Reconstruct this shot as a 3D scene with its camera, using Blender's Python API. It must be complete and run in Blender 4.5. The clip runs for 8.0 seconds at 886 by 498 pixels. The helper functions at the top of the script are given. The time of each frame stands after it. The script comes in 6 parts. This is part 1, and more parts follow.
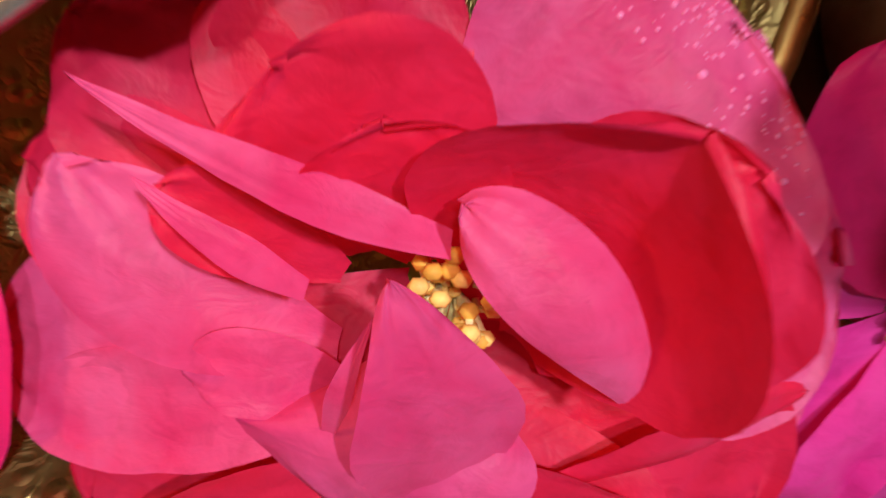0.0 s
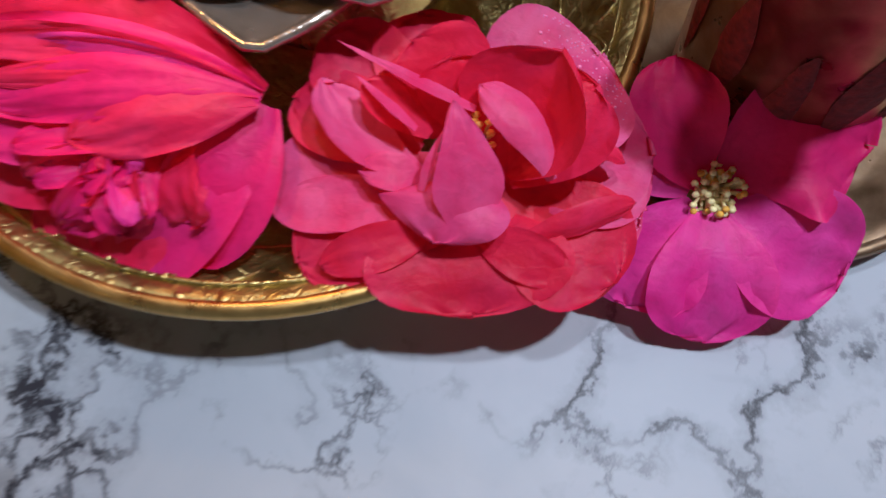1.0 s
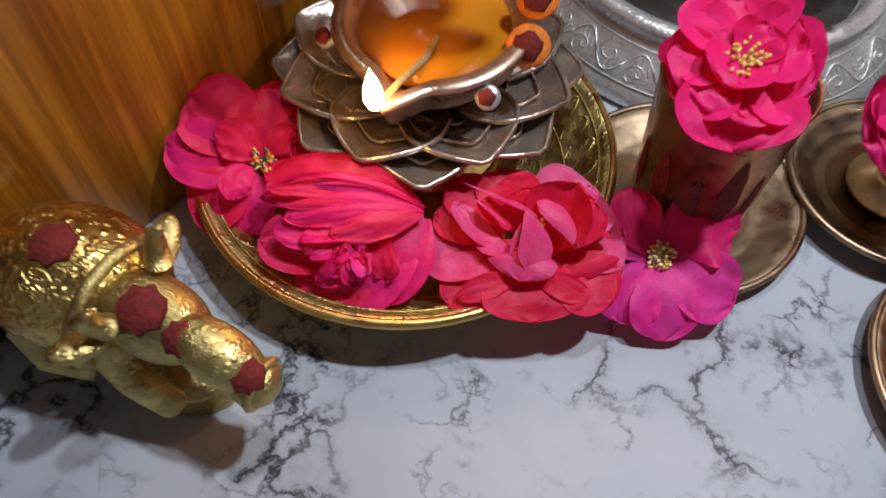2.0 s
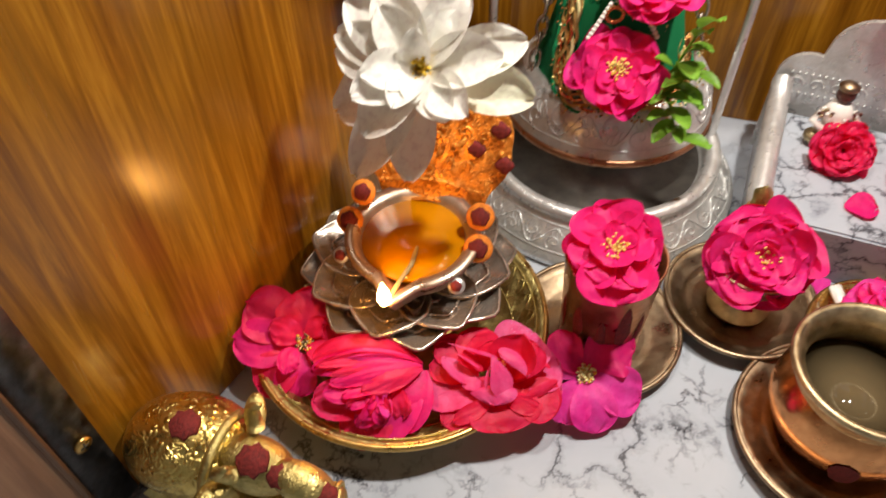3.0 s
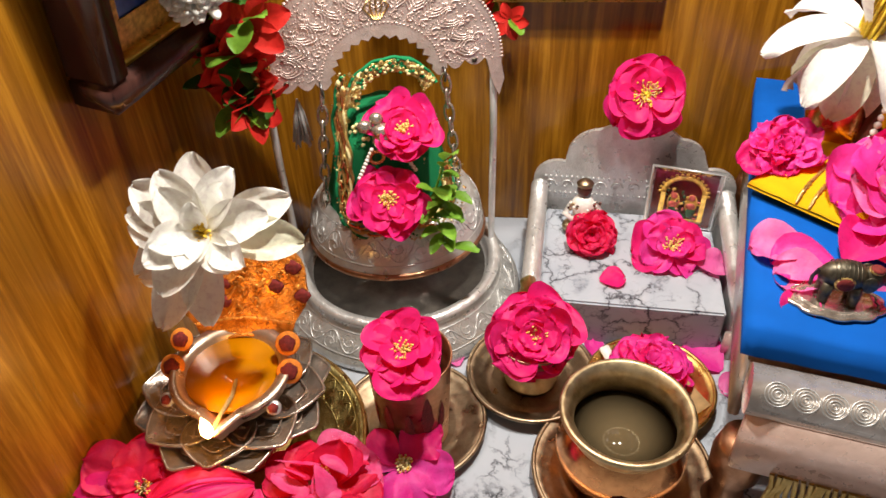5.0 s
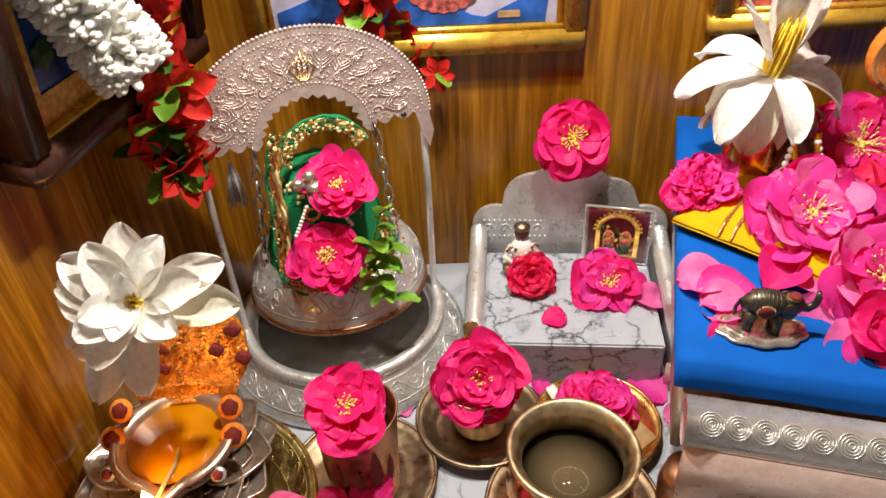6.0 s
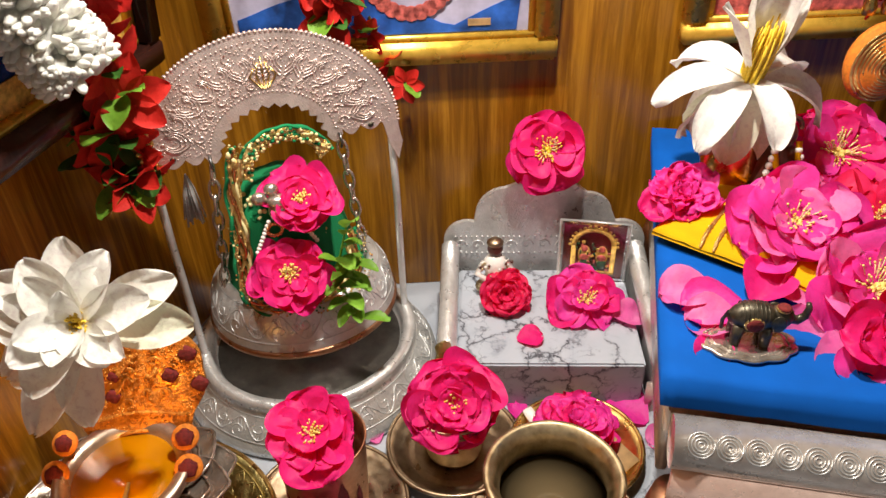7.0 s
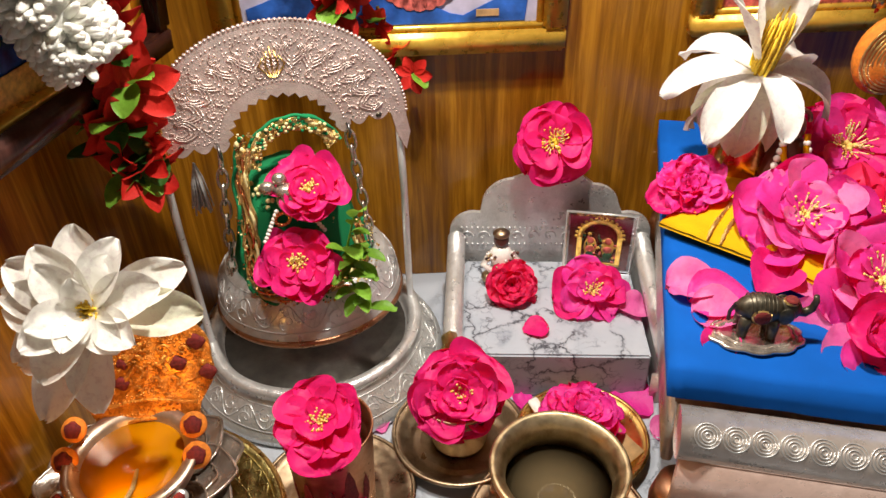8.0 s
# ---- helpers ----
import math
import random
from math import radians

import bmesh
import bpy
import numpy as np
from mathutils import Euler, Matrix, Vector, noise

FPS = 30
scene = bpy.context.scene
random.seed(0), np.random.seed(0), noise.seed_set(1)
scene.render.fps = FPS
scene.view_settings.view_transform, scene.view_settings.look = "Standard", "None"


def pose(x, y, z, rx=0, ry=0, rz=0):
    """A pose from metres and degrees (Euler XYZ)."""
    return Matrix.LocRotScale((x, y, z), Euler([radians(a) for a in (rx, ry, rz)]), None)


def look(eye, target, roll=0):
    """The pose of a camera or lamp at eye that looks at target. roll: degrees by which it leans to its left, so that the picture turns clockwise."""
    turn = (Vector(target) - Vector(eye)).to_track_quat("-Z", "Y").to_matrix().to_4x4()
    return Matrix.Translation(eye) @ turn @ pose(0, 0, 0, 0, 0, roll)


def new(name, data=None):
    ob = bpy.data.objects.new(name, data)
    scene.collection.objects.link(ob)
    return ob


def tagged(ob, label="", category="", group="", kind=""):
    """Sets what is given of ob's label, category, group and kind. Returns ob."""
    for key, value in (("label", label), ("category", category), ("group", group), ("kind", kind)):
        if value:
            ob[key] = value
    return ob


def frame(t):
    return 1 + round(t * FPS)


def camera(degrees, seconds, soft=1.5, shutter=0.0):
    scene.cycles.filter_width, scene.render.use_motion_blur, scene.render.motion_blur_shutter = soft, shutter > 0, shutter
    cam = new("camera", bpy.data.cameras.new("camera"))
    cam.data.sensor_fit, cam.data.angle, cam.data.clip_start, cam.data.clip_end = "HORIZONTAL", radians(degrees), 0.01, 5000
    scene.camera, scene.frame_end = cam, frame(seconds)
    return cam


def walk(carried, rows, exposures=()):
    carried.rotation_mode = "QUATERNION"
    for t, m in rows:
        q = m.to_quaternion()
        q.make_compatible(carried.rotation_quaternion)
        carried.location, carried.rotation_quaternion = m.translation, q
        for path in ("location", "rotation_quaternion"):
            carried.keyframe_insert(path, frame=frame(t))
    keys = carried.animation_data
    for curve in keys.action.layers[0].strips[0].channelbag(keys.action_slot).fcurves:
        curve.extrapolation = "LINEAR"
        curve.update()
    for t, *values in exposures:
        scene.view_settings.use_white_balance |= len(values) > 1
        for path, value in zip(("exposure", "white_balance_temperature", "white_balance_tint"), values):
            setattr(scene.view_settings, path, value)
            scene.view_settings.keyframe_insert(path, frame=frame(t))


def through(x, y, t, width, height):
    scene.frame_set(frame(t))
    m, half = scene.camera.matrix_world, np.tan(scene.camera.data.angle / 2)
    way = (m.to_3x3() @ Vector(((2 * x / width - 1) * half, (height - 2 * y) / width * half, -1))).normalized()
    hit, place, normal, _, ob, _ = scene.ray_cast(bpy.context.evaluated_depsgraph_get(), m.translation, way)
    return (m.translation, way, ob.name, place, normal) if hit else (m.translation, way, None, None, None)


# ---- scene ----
cam = camera(61.5, 8.0, 1.5, 0.3)
PATH = [
    (0, (-0.037, -0.036, 0.078), (-0.061, 0.012, -1.921), 0.0),
    (0.5, (-0.030, -0.045, 0.107), (-0.176, 0.245, -1.867), -0.9),
    (1, (-0.013, -0.085, 0.131), (-0.367, 0.491, -1.751), -3.1),
    (1.5, (-0.011, -0.127, 0.174), (-0.447, 0.706, -1.591), 0.0),
    (1.7, (-0.008, -0.140, 0.186), (-0.474, 0.770, -1.540), 0.0),
    (2.8, (-0.007, -0.204, 0.291), (-0.421, 0.982, -1.265), -0.7),
    (3, (-0.002, -0.208, 0.306), (-0.425, 1.046, -1.194), -1.6),
    (3.5, (0.020, -0.221, 0.332), (-0.351, 1.102, -1.121), -3.5),
    (4, (0.028, -0.237, 0.345), (-0.235, 1.186, -1.035), 0.0),
    (4.5, (0.037, -0.234, 0.345), (-0.170, 1.245, -0.985), -0.8),
    (6, (0.059, -0.235, 0.353), (0.010, 1.352, -0.863), -3.3),
    (6.5, (0.058, -0.234, 0.353), (0.068, 1.392, -0.812), -2.6),
    (7, (0.058, -0.222, 0.337), (0.093, 1.403, -0.828), -2.1),
    (7.5, (0.054, -0.221, 0.334), (0.098, 1.397, -0.841), -1.7),
    (8, (0.055, -0.223, 0.337), (0.085, 1.390, -0.846), -1.8),
]
EXPOSURES = [(0, -0.15, 5900, 10), (0.5, 0.0, 5600, 8), (1.0, -0.38, 5200, 10), (1.5, -0.52, 5200, 10), (3.0, 0.04, 6800, 10), (4.5, 0.14, 6750, 10), (6.0, 0.06, 6800, 10), (8.0, 0.02, 6800, 10)]
walk(cam, [(t, look(eye, target, roll)) for t, eye, target, roll in PATH], EXPOSURES)

# ---- light ----
world = bpy.data.worlds.new("world")
scene.world = world
world.use_nodes = True
world.node_tree.nodes["Background"].inputs[0].default_value = (0.95, 0.93, 0.90, 1)
world.node_tree.nodes["Background"].inputs[1].default_value = 0.18


def lamp(name, kind, place, power, colour, size, aim=None):
    data = bpy.data.lights.new(name, kind)
    data.energy, data.color = power, colour
    if kind == "AREA":
        data.shape, data.size = "DISK", size
    else:
        data.shadow_soft_size = size
    ob = new(name, data)
    ob.matrix_world = look(place, aim or (place[0], place[1] + 0.001, 0))
    return ob


LED = (1.0, 0.96, 0.90)
lamp("led_main", "AREA", (0.10, 0.055, 0.512), 2.45, LED, 0.025)
lamp("led_side", "AREA", (-0.03, 0.020, 0.512), 0.95, LED, 0.025)


# ---- materials ----
class Mat:
    """A small wrapper round a node material with one Principled shader."""

    def __init__(self, name, colour=(0.5, 0.5, 0.5), rough=0.5, metal=0.0, **more):
        self.m = bpy.data.materials.new(name)
        self.m.use_nodes = True
        self.t = self.m.node_tree
        self.b = self.t.nodes["Principled BSDF"]
        self.set("Base Color", (*colour, 1))
        self.set("Roughness", rough)
        self.set("Metallic", metal)
        for key, value in more.items():
            self.set(key.replace("_", " "), value)

    def set(self, key, value):
        self.b.inputs[key].default_value = value

    def node(self, kind, **values):
        n = self.t.nodes.new(kind)
        for key, value in values.items():
            n.inputs[key.replace("_", " ")].default_value = value
        return n

    def link(self, a, out, b, into):
        self.t.links.new(a.outputs[out], b.inputs[into])

    def coords(self, stretch=(1, 1, 1)):
        g = self.node("ShaderNodeNewGeometry")
        m = self.node("ShaderNodeMapping")
        m.inputs["Scale"].default_value = stretch
        self.link(g, "Position", m, "Vector")
        return m

    def local(self, stretch=(1, 1, 1)):
        g = self.node("ShaderNodeTexCoord")
        m = self.node("ShaderNodeMapping")
        m.inputs["Scale"].default_value = stretch
        self.link(g, "Object", m, "Vector")
        return m

    def noise(self, at, scale, detail=4.0, distortion=0.0, roughness=0.55):
        n = self.node("ShaderNodeTexNoise", Scale=scale, Detail=detail, Distortion=distortion, Roughness=roughness)
        self.link(at, 0, n, "Vector")
        return n

    def ramp(self, source, out, stops, easing="LINEAR"):
        r = self.node("ShaderNodeValToRGB")
        r.color_ramp.interpolation = easing
        e = r.color_ramp.elements
        while len(e) < len(stops):
            e.new(0.5)
        for k, (place, c) in enumerate(stops):
            e[k].position = place
            e[k].color = (*c, 1) if len(c) == 3 else c
        self.link(source, out, r, "Fac")
        return r

    def mix(self, fac, a, b, kind="MIX"):
        n = self.node("ShaderNodeMix")
        n.data_type, n.blend_type = "RGBA", kind
        for socket, src in ((0, fac), (6, a), (7, b)):
            if isinstance(src, tuple) and hasattr(src[0], "outputs"):
                self.t.links.new(src[0].outputs[src[1]], n.inputs[socket])
            else:
                n.inputs[socket].default_value = src if socket == 0 else (*src, 1)
        return n

    def bump(self, source, out, strength, distance=0.001):
        n = self.node("ShaderNodeBump", Strength=strength, Distance=distance)
        self.link(source, out, n, "Height")
        self.link(n, 0, self.b, "Normal")
        return n

    def base(self, source, out=0):
        self.link(source, out, self.b, "Base Color")


def m_wood(name, dark, mid, light, rough=0.24):
    w = Mat(name, mid, rough)
    at = w.coords((1, 1, 0.045))
    fine = w.noise(at, 170, 6, 0.5, 0.7)
    broad = w.noise(w.coords((1, 1, 0.10)), 28, 3, 1.4)
    a = w.ramp(fine, "Fac", [(0.34, dark), (0.5, mid), (0.64, light)])
    b = w.ramp(broad, "Fac", [(0.32, dark), (0.52, mid), (0.72, light)])
    c = w.mix(0.42, (a, 0), (b, 0))
    w.base(c, 2)
    w.bump(w.noise(w.coords((1, 1, 0.3)), 420, 3), "Fac", 0.06, 0.0006)
    r = w.ramp(broad, "Fac", [(0.3, (rough * 0.8,) * 3), (0.7, (rough * 1.35,) * 3)])
    w.link(r, 0, w.b, "Roughness")
    return w.m


def m_marble(name, scale=1.0):
    w = Mat(name, (0.8, 0.82, 0.85), 0.46)
    w.set("Specular IOR Level", 0.3)
    at = w.coords((scale, scale, scale))
    warp = w.noise(at, 45, 7, 0.0, 0.62)
    add = w.node("ShaderNodeMixRGB")
    add.blend_type = "LINEAR_LIGHT"
    add.inputs["Fac"].default_value = 0.020
    w.link(at, 0, add, "Color1")
    w.link(warp, "Color", add, "Color2")
    cells = w.node("ShaderNodeTexVoronoi", Scale=22.0)
    cells.feature = "DISTANCE_TO_EDGE"
    w.link(add, 0, cells, "Vector")
    vein = w.ramp(cells, "Distance", [(0.0, (1, 1, 1)), (0.016, (0.7, 0.7, 0.7)), (0.030, (0.22, 0.22, 0.22)), (0.10, (0, 0, 0))])
    gate = w.ramp(w.noise(at, 17, 4, 0.6), "Fac", [(0.45, (0, 0, 0)), (0.57, (1, 1, 1))])
    cells2 = w.node("ShaderNodeTexVoronoi", Scale=62.0)
    cells2.feature = "DISTANCE_TO_EDGE"
    w.link(add, 0, cells2, "Vector")
    vein2 = w.ramp(cells2, "Distance", [(0.0, (0.9, 0.9, 0.9)), (0.045, (0.3, 0.3, 0.3)), (0.09, (0, 0, 0))])
    gate2 = w.ramp(w.noise(at, 31, 4, 0.3), "Fac", [(0.5, (0, 0, 0)), (0.66, (1, 1, 1))])
    m1 = w.mix(1.0, (vein, 0), (gate, 0), "MULTIPLY")
    m2 = w.mix(1.0, (vein2, 0), (gate2, 0), "MULTIPLY")
    both = w.mix(1.0, (m1, 2), (m2, 2), "ADD")
    cloud = w.ramp(w.noise(at, 20, 5, 0.8), "Fac", [(0.35, (0.43, 0.455, 0.50)), (0.62, (0.38, 0.41, 0.46)), (0.78, (0.26, 0.285, 0.33))])
    final = w.mix((both, 2), (cloud, 0), (0.03, 0.03, 0.04))
    w.base(final, 2)
    return w.m


def m_metal(name, colour, dark, rough=0.3, relief=0.0, scale=300.0, dots=0.0, metal=1.0):
    """Worn metal with tarnish; relief and dots give chased ornament."""
    w = Mat(name, colour, rough, metal)
    at = w.local()
    tarnish = w.noise(at, 110, 6, 0.3, 0.7)
    worn = tuple(0.55 * a + 0.45 * b for a, b in zip(dark, colour))
    w.base(w.ramp(tarnish, "Fac", [(0.30, dark), (0.42, worn), (0.60, colour)]))
    r = w.ramp(w.noise(at, 140, 4), "Fac", [(0.3, (rough * 0.7,) * 3), (0.7, (min(1, rough * 1.5),) * 3)])
    w.link(r, 0, w.b, "Roughness")
    if relief:
        swirl = w.noise(at, scale, 2.0, 2.2)
        band = w.ramp(swirl, "Fac", [(0.40, (0, 0, 0)), (0.47, (1, 1, 1)), (0.53, (1, 1, 1)), (0.60, (0, 0, 0))])
        source, out = band, 0
        if dots:
            v = w.node("ShaderNodeTexVoronoi", Scale=dots)
            w.link(at, 0, v, "Vector")
            d = w.ramp(v, "Distance", [(0.15, (1, 1, 1)), (0.45, (0, 0, 0))])
            gate = w.ramp(w.noise(at, 90, 2), "Fac", [(0.47, (0, 0, 0)), (0.53, (1, 1, 1))])
            source, out = w.mix((gate, 0), (band, 0), (d, 0)), 2
        w.bump(source, out, relief, 0.0012)
    else:
        w.bump(w.noise(at, 260, 3), "Fac", 0.07, 0.0008)
    return w.m


def m_petal(name, base, tip, vein, rough=0.55, through=0.3, inside=None):
    """A flower petal; the light that passes through it takes the colour inside."""
    w = Mat(name, base, rough)
    w.set("Specular IOR Level", 0.3)
    at = w.local()
    info = w.node("ShaderNodeObjectInfo")
    blot = w.noise(at, 90, 4, 0.6)
    a = w.ramp(blot, "Fac", [(0.3, base), (0.7, tip)])
    b = w.mix((info, "Random"), (a, 0), vein)
    d = w.mix(0.45, (a, 0), (b, 2))
    fleck = w.ramp(w.noise(at, 330, 6, 0.5, 0.68), "Fac", [(0.30, (0.74, 0.66, 0.70)), (0.52, (1, 1, 1)), (0.74, (1.0, 1.0, 1.0))])
    c = w.mix(0.75, (d, 2), (fleck, 0), "MULTIPLY")
    w.base(c, 2)
    streak = w.noise(w.local((1.0, 1.5, 1)), 330, 4, 0.8)
    crinkle = w.noise(at, 240, 3, 0.8)
    both = w.mix(0.5, (streak, "Color"), (crinkle, "Color"))
    w.bump(both, 2, 0.42, 0.0011)
    tr = w.node("ShaderNodeBsdfTranslucent")
    if inside:
        tr.inputs["Color"].default_value = (*inside, 1)
    else:
        w.link(c, 2, tr, "Color")
    sh = w.node("ShaderNodeMixShader")
    sh.inputs[0].default_value = through
    w.link(w.b, 0, sh, 1)
    w.link(tr, 0, sh, 2)
    w.link(sh, 0, w.t.nodes["Material Output"], "Surface")
    return w.m


def m_plain(name, colour, rough=0.6, scale=150, vary=0.25, metal=0.0, bump=0.1):
    w = Mat(name, colour, rough, metal)
    at = w.local()
    n = w.noise(at, scale, 4)
    lo = tuple(c * (1 - vary) for c in colour)
    hi = tuple(min(1, c * (1 + vary)) for c in colour)
    w.base(w.ramp(n, "Fac", [(0.3, lo), (0.7, hi)]))
    w.bump(n, "Fac", bump, 0.001)
    return w.m


def m_cloth(name, colour, scale=1400):
    w = Mat(name, colour, 0.85)
    w.set("Specular IOR Level", 0.15)
    at = w.local()
    wave = w.node("ShaderNodeTexWave", Scale=scale)
    w.link(at, 0, wave, "Vector")
    big = w.noise(at, 35, 3)
    w.base(w.ramp(big, "Fac", [(0.3, tuple(c * 0.8 for c in colour)), (0.7, colour)]))
    w.bump(wave, "Color", 0.12, 0.0003)
    return w.m


def m_glass(name, colour, rough=0.02, ior=1.45):
    w = Mat(name, colour, rough)
    w.set("Transmission Weight", 1.0)
    w.set("IOR", ior)
    return w.m


def m_glow(name, colour, power):
    w = Mat(name, colour, 0.6)
    w.set("Emission Color", (*colour, 1))
    w.set("Emission Strength", power)
    return w.m


WOOD = m_wood("golden wood laminate", (0.082, 0.025, 0.002), (0.245, 0.095, 0.0065), (0.48, 0.215, 0.017), 0.21)
WOOD_PALE = m_wood("brown wood board", (0.14, 0.07, 0.035), (0.25, 0.13, 0.07), (0.34, 0.2, 0.11), 0.4)
MARBLE = m_marble("white marble")
MARBLE_BLOCK = m_marble("veined marble block", 1.7)
SILVER = m_metal("old silver", (0.68, 0.68, 0.67), (0.54, 0.54, 0.53), 0.34, metal=0.62)
SILVER_CHASED = m_metal("chased silver", (0.76, 0.75, 0.73), (0.56, 0.55, 0.53), 0.32, 0.2, 150, 0, 0.62)
SILVER_ROSY = m_metal("rosy chased silver", (0.74, 0.60, 0.55), (0.54, 0.41, 0.36), 0.38, 0.22, 260, 900, 0.6)
BRASS = m_metal("brass", (0.72, 0.47, 0.16), (0.46, 0.28, 0.08), 0.3)
BRASS_DULL = m_metal("dull brass", (0.55, 0.43, 0.26), (0.34, 0.25, 0.13), 0.4)
BRASS_CHASED = m_metal("chased brass", (0.62, 0.50, 0.20), (0.36, 0.29, 0.10), 0.42, 0.3, 200, 420)
BRASS_SCALED = m_metal("scaled brass", (0.75, 0.56, 0.18), (0.45, 0.31, 0.08), 0.28, 0.5, 120, 330)
BRONZE = m_metal("brown bronze", (0.42, 0.31, 0.20), (0.22, 0.15, 0.09), 0.36)
LAMP_BRONZE = m_metal("grey bronze", (0.60, 0.52, 0.45), (0.34, 0.27, 0.21), 0.20, 0.10, 160, 0, 0.8)
BOWL = m_metal("smoky bowl metal", (0.56, 0.44, 0.34), (0.36, 0.26, 0.19), 0.32, metal=0.85)
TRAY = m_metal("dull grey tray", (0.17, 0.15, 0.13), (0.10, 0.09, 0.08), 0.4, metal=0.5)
SILVER_BRIGHT = m_metal("bright silver", (0.82, 0.74, 0.67), (0.64, 0.55, 0.48), 0.28, metal=0.6)
APRON = m_metal("rosy polished metal", (0.78, 0.58, 0.50), (0.60, 0.43, 0.36), 0.3, metal=0.35)
COPPER = m_metal("copper", (0.80, 0.37, 0.15), (0.55, 0.23, 0.09), 0.2)
COPPER_DULL = m_metal("dull copper", (0.50, 0.26, 0.15), (0.30, 0.14, 0.07), 0.34)
# gilt brass; its orange is the flame's glow put into the base colour
GOLD_GLOW = m_metal("gilt brass with painted flame glow", (0.92, 0.38, 0.06), (0.42, 0.12, 0.012), 0.36, 0.9, 300, 700, 0.6)
STEEL = m_metal("dark steel", (0.22, 0.22, 0.22), (0.07, 0.065, 0.06), 0.4)
PASTE = m_plain("red paste", (0.16, 0.012, 0.010), 0.85, 700, 0.4, 0, 0.5)
TURMERIC = m_plain("orange paste", (0.75, 0.22, 0.02), 0.8, 500)
PINK = m_petal("hot pink petal", (0.86, 0.010, 0.20), (0.90, 0.035, 0.29), (0.88, 0.010, 0.16), 0.5, 0.38, inside=(0.92, 0.004, 0.03))
RED = m_petal("crimson petal", (0.82, 0.010, 0.09), (0.88, 0.050, 0.22), (0.84, 0.008, 0.06), 0.5, 0.4, inside=(0.92, 0.004, 0.03))
HERO = m_petal("rose petal", (0.74, 0.008, 0.045), (0.82, 0.035, 0.15), (0.78, 0.012, 0.08), 0.5, 0.42, inside=(0.92, 0.004, 0.03))
# pink petals; the paler tone also paints the highlights of lit folds
HERO_PINK_LIT = m_petal("pink and lit rose petal", (0.80, 0.035, 0.19), (0.88, 0.17, 0.44), (0.82, 0.07, 0.30), 0.5, 0.4, inside=(0.92, 0.006, 0.05))
MAGENTA = m_petal("magenta petal", (0.86, 0.022, 0.33), (0.90, 0.08, 0.45), (0.88, 0.04, 0.38), 0.5, 0.36, inside=(0.92, 0.01, 0.12))
BLUSH = m_petal("pale magenta petal", (0.86, 0.10, 0.42), (0.92, 0.26, 0.55), (0.9, 0.18, 0.48), 0.5, 0.36, inside=(0.92, 0.05, 0.25))
WHITE = m_petal("white petal", (0.86, 0.85, 0.80), (0.90, 0.89, 0.83), (0.88, 0.86, 0.76), 0.45, 0.25)
IVORY = m_petal("greenish white petal", (0.76, 0.78, 0.58), (0.82, 0.83, 0.68), (0.8, 0.8, 0.62), 0.45, 0.25)
JASMINE = m_petal("jasmine bud", (0.88, 0.88, 0.80), (0.90, 0.90, 0.86), (0.88, 0.88, 0.80), 0.5, 0.3)
YELLOW = m_plain("yellow stamen", (0.85, 0.55, 0.04), 0.6, 900)
POLLEN = m_plain("pale stamen", (0.88, 0.60, 0.16), 0.6, 900)
FILAMENT = m_plain("cream filament", (0.90, 0.74, 0.36), 0.6, 900)
ANTHER = m_plain("ochre anther", (0.72, 0.40, 0.05), 0.7, 900)
LEAF = m_petal("green leaf", (0.14, 0.31, 0.025), (0.26, 0.50, 0.06), (0.18, 0.40, 0.04), 0.4, 0.3)
LEAF_DARK = m_petal("dark green leaf", (0.03, 0.10, 0.02), (0.06, 0.18, 0.03), (0.05, 0.13, 0.02), 0.4, 0.2)
SCARLET = m_petal("scarlet cloth petal", (0.55, 0.012, 0.008), (0.72, 0.03, 0.02), (0.62, 0.02, 0.015), 0.65, 0.2)
BLUE = m_cloth("blue cloth", (0.0, 0.100, 0.46))
SAFFRON = m_cloth("yellow silk", (0.74, 0.40, 0.006))
GREEN_CLOTH = m_cloth("green silk", (0.01, 0.22, 0.08))
GILT = m_metal("gold thread", (0.85, 0.62, 0.25), (0.55, 0.36, 0.10), 0.35, 0.8, 500)
FRAME_GOLD = m_metal("gilded frame", (0.85, 0.52, 0.08), (0.62, 0.35, 0.04), 0.3, 0, 100, 0, 0.6)
FRAME_DARK = m_wood("dark frame wood", (0.025, 0.008, 0.006), (0.05, 0.016, 0.012), (0.08, 0.03, 0.02), 0.2)
PEARL = m_plain("pearl", (0.85, 0.80, 0.74), 0.2, 300, 0.1)
STONE = m_plain("dark stone", (0.10, 0.03, 0.02), 0.3, 300)
BLACK = m_plain("dark metal", (0.10, 0.085, 0.06), 0.4, 300, 0.5, 0.75)
WICK = m_plain("oiled cotton", (0.42, 0.30, 0.13), 0.9, 800)
OIL = Mat("amber oil", (0.80, 0.31, 0.004), 0.05, 0.0, Transmission_Weight=0.30, IOR=1.40).m
WATER = Mat("dark water", (0.11, 0.080, 0.042), 0.04, 0.0, IOR=1.33).m
FLAME = m_glow("flame", (1.0, 0.46, 0.10), 110)
LED_FACE = m_glow("lamp face", (0.95, 0.98, 1.0), 6)
GLASS = m_glass("clear acrylic", (0.97, 0.98, 1.0))
DEW = Mat("dew", (0.90, 0.24, 0.50), 0.02, 0.0, Specular_IOR_Level=0.9, Coat_Weight=1.0).m
PRINT_BLUE = m_plain("printed blue", (0.02, 0.09, 0.36), 0.25, 60, 0.8, 0, 0)
PRINT_PALE = m_plain("printed pale sky", (0.45, 0.42, 0.55), 0.25, 60, 0.3, 0, 0)
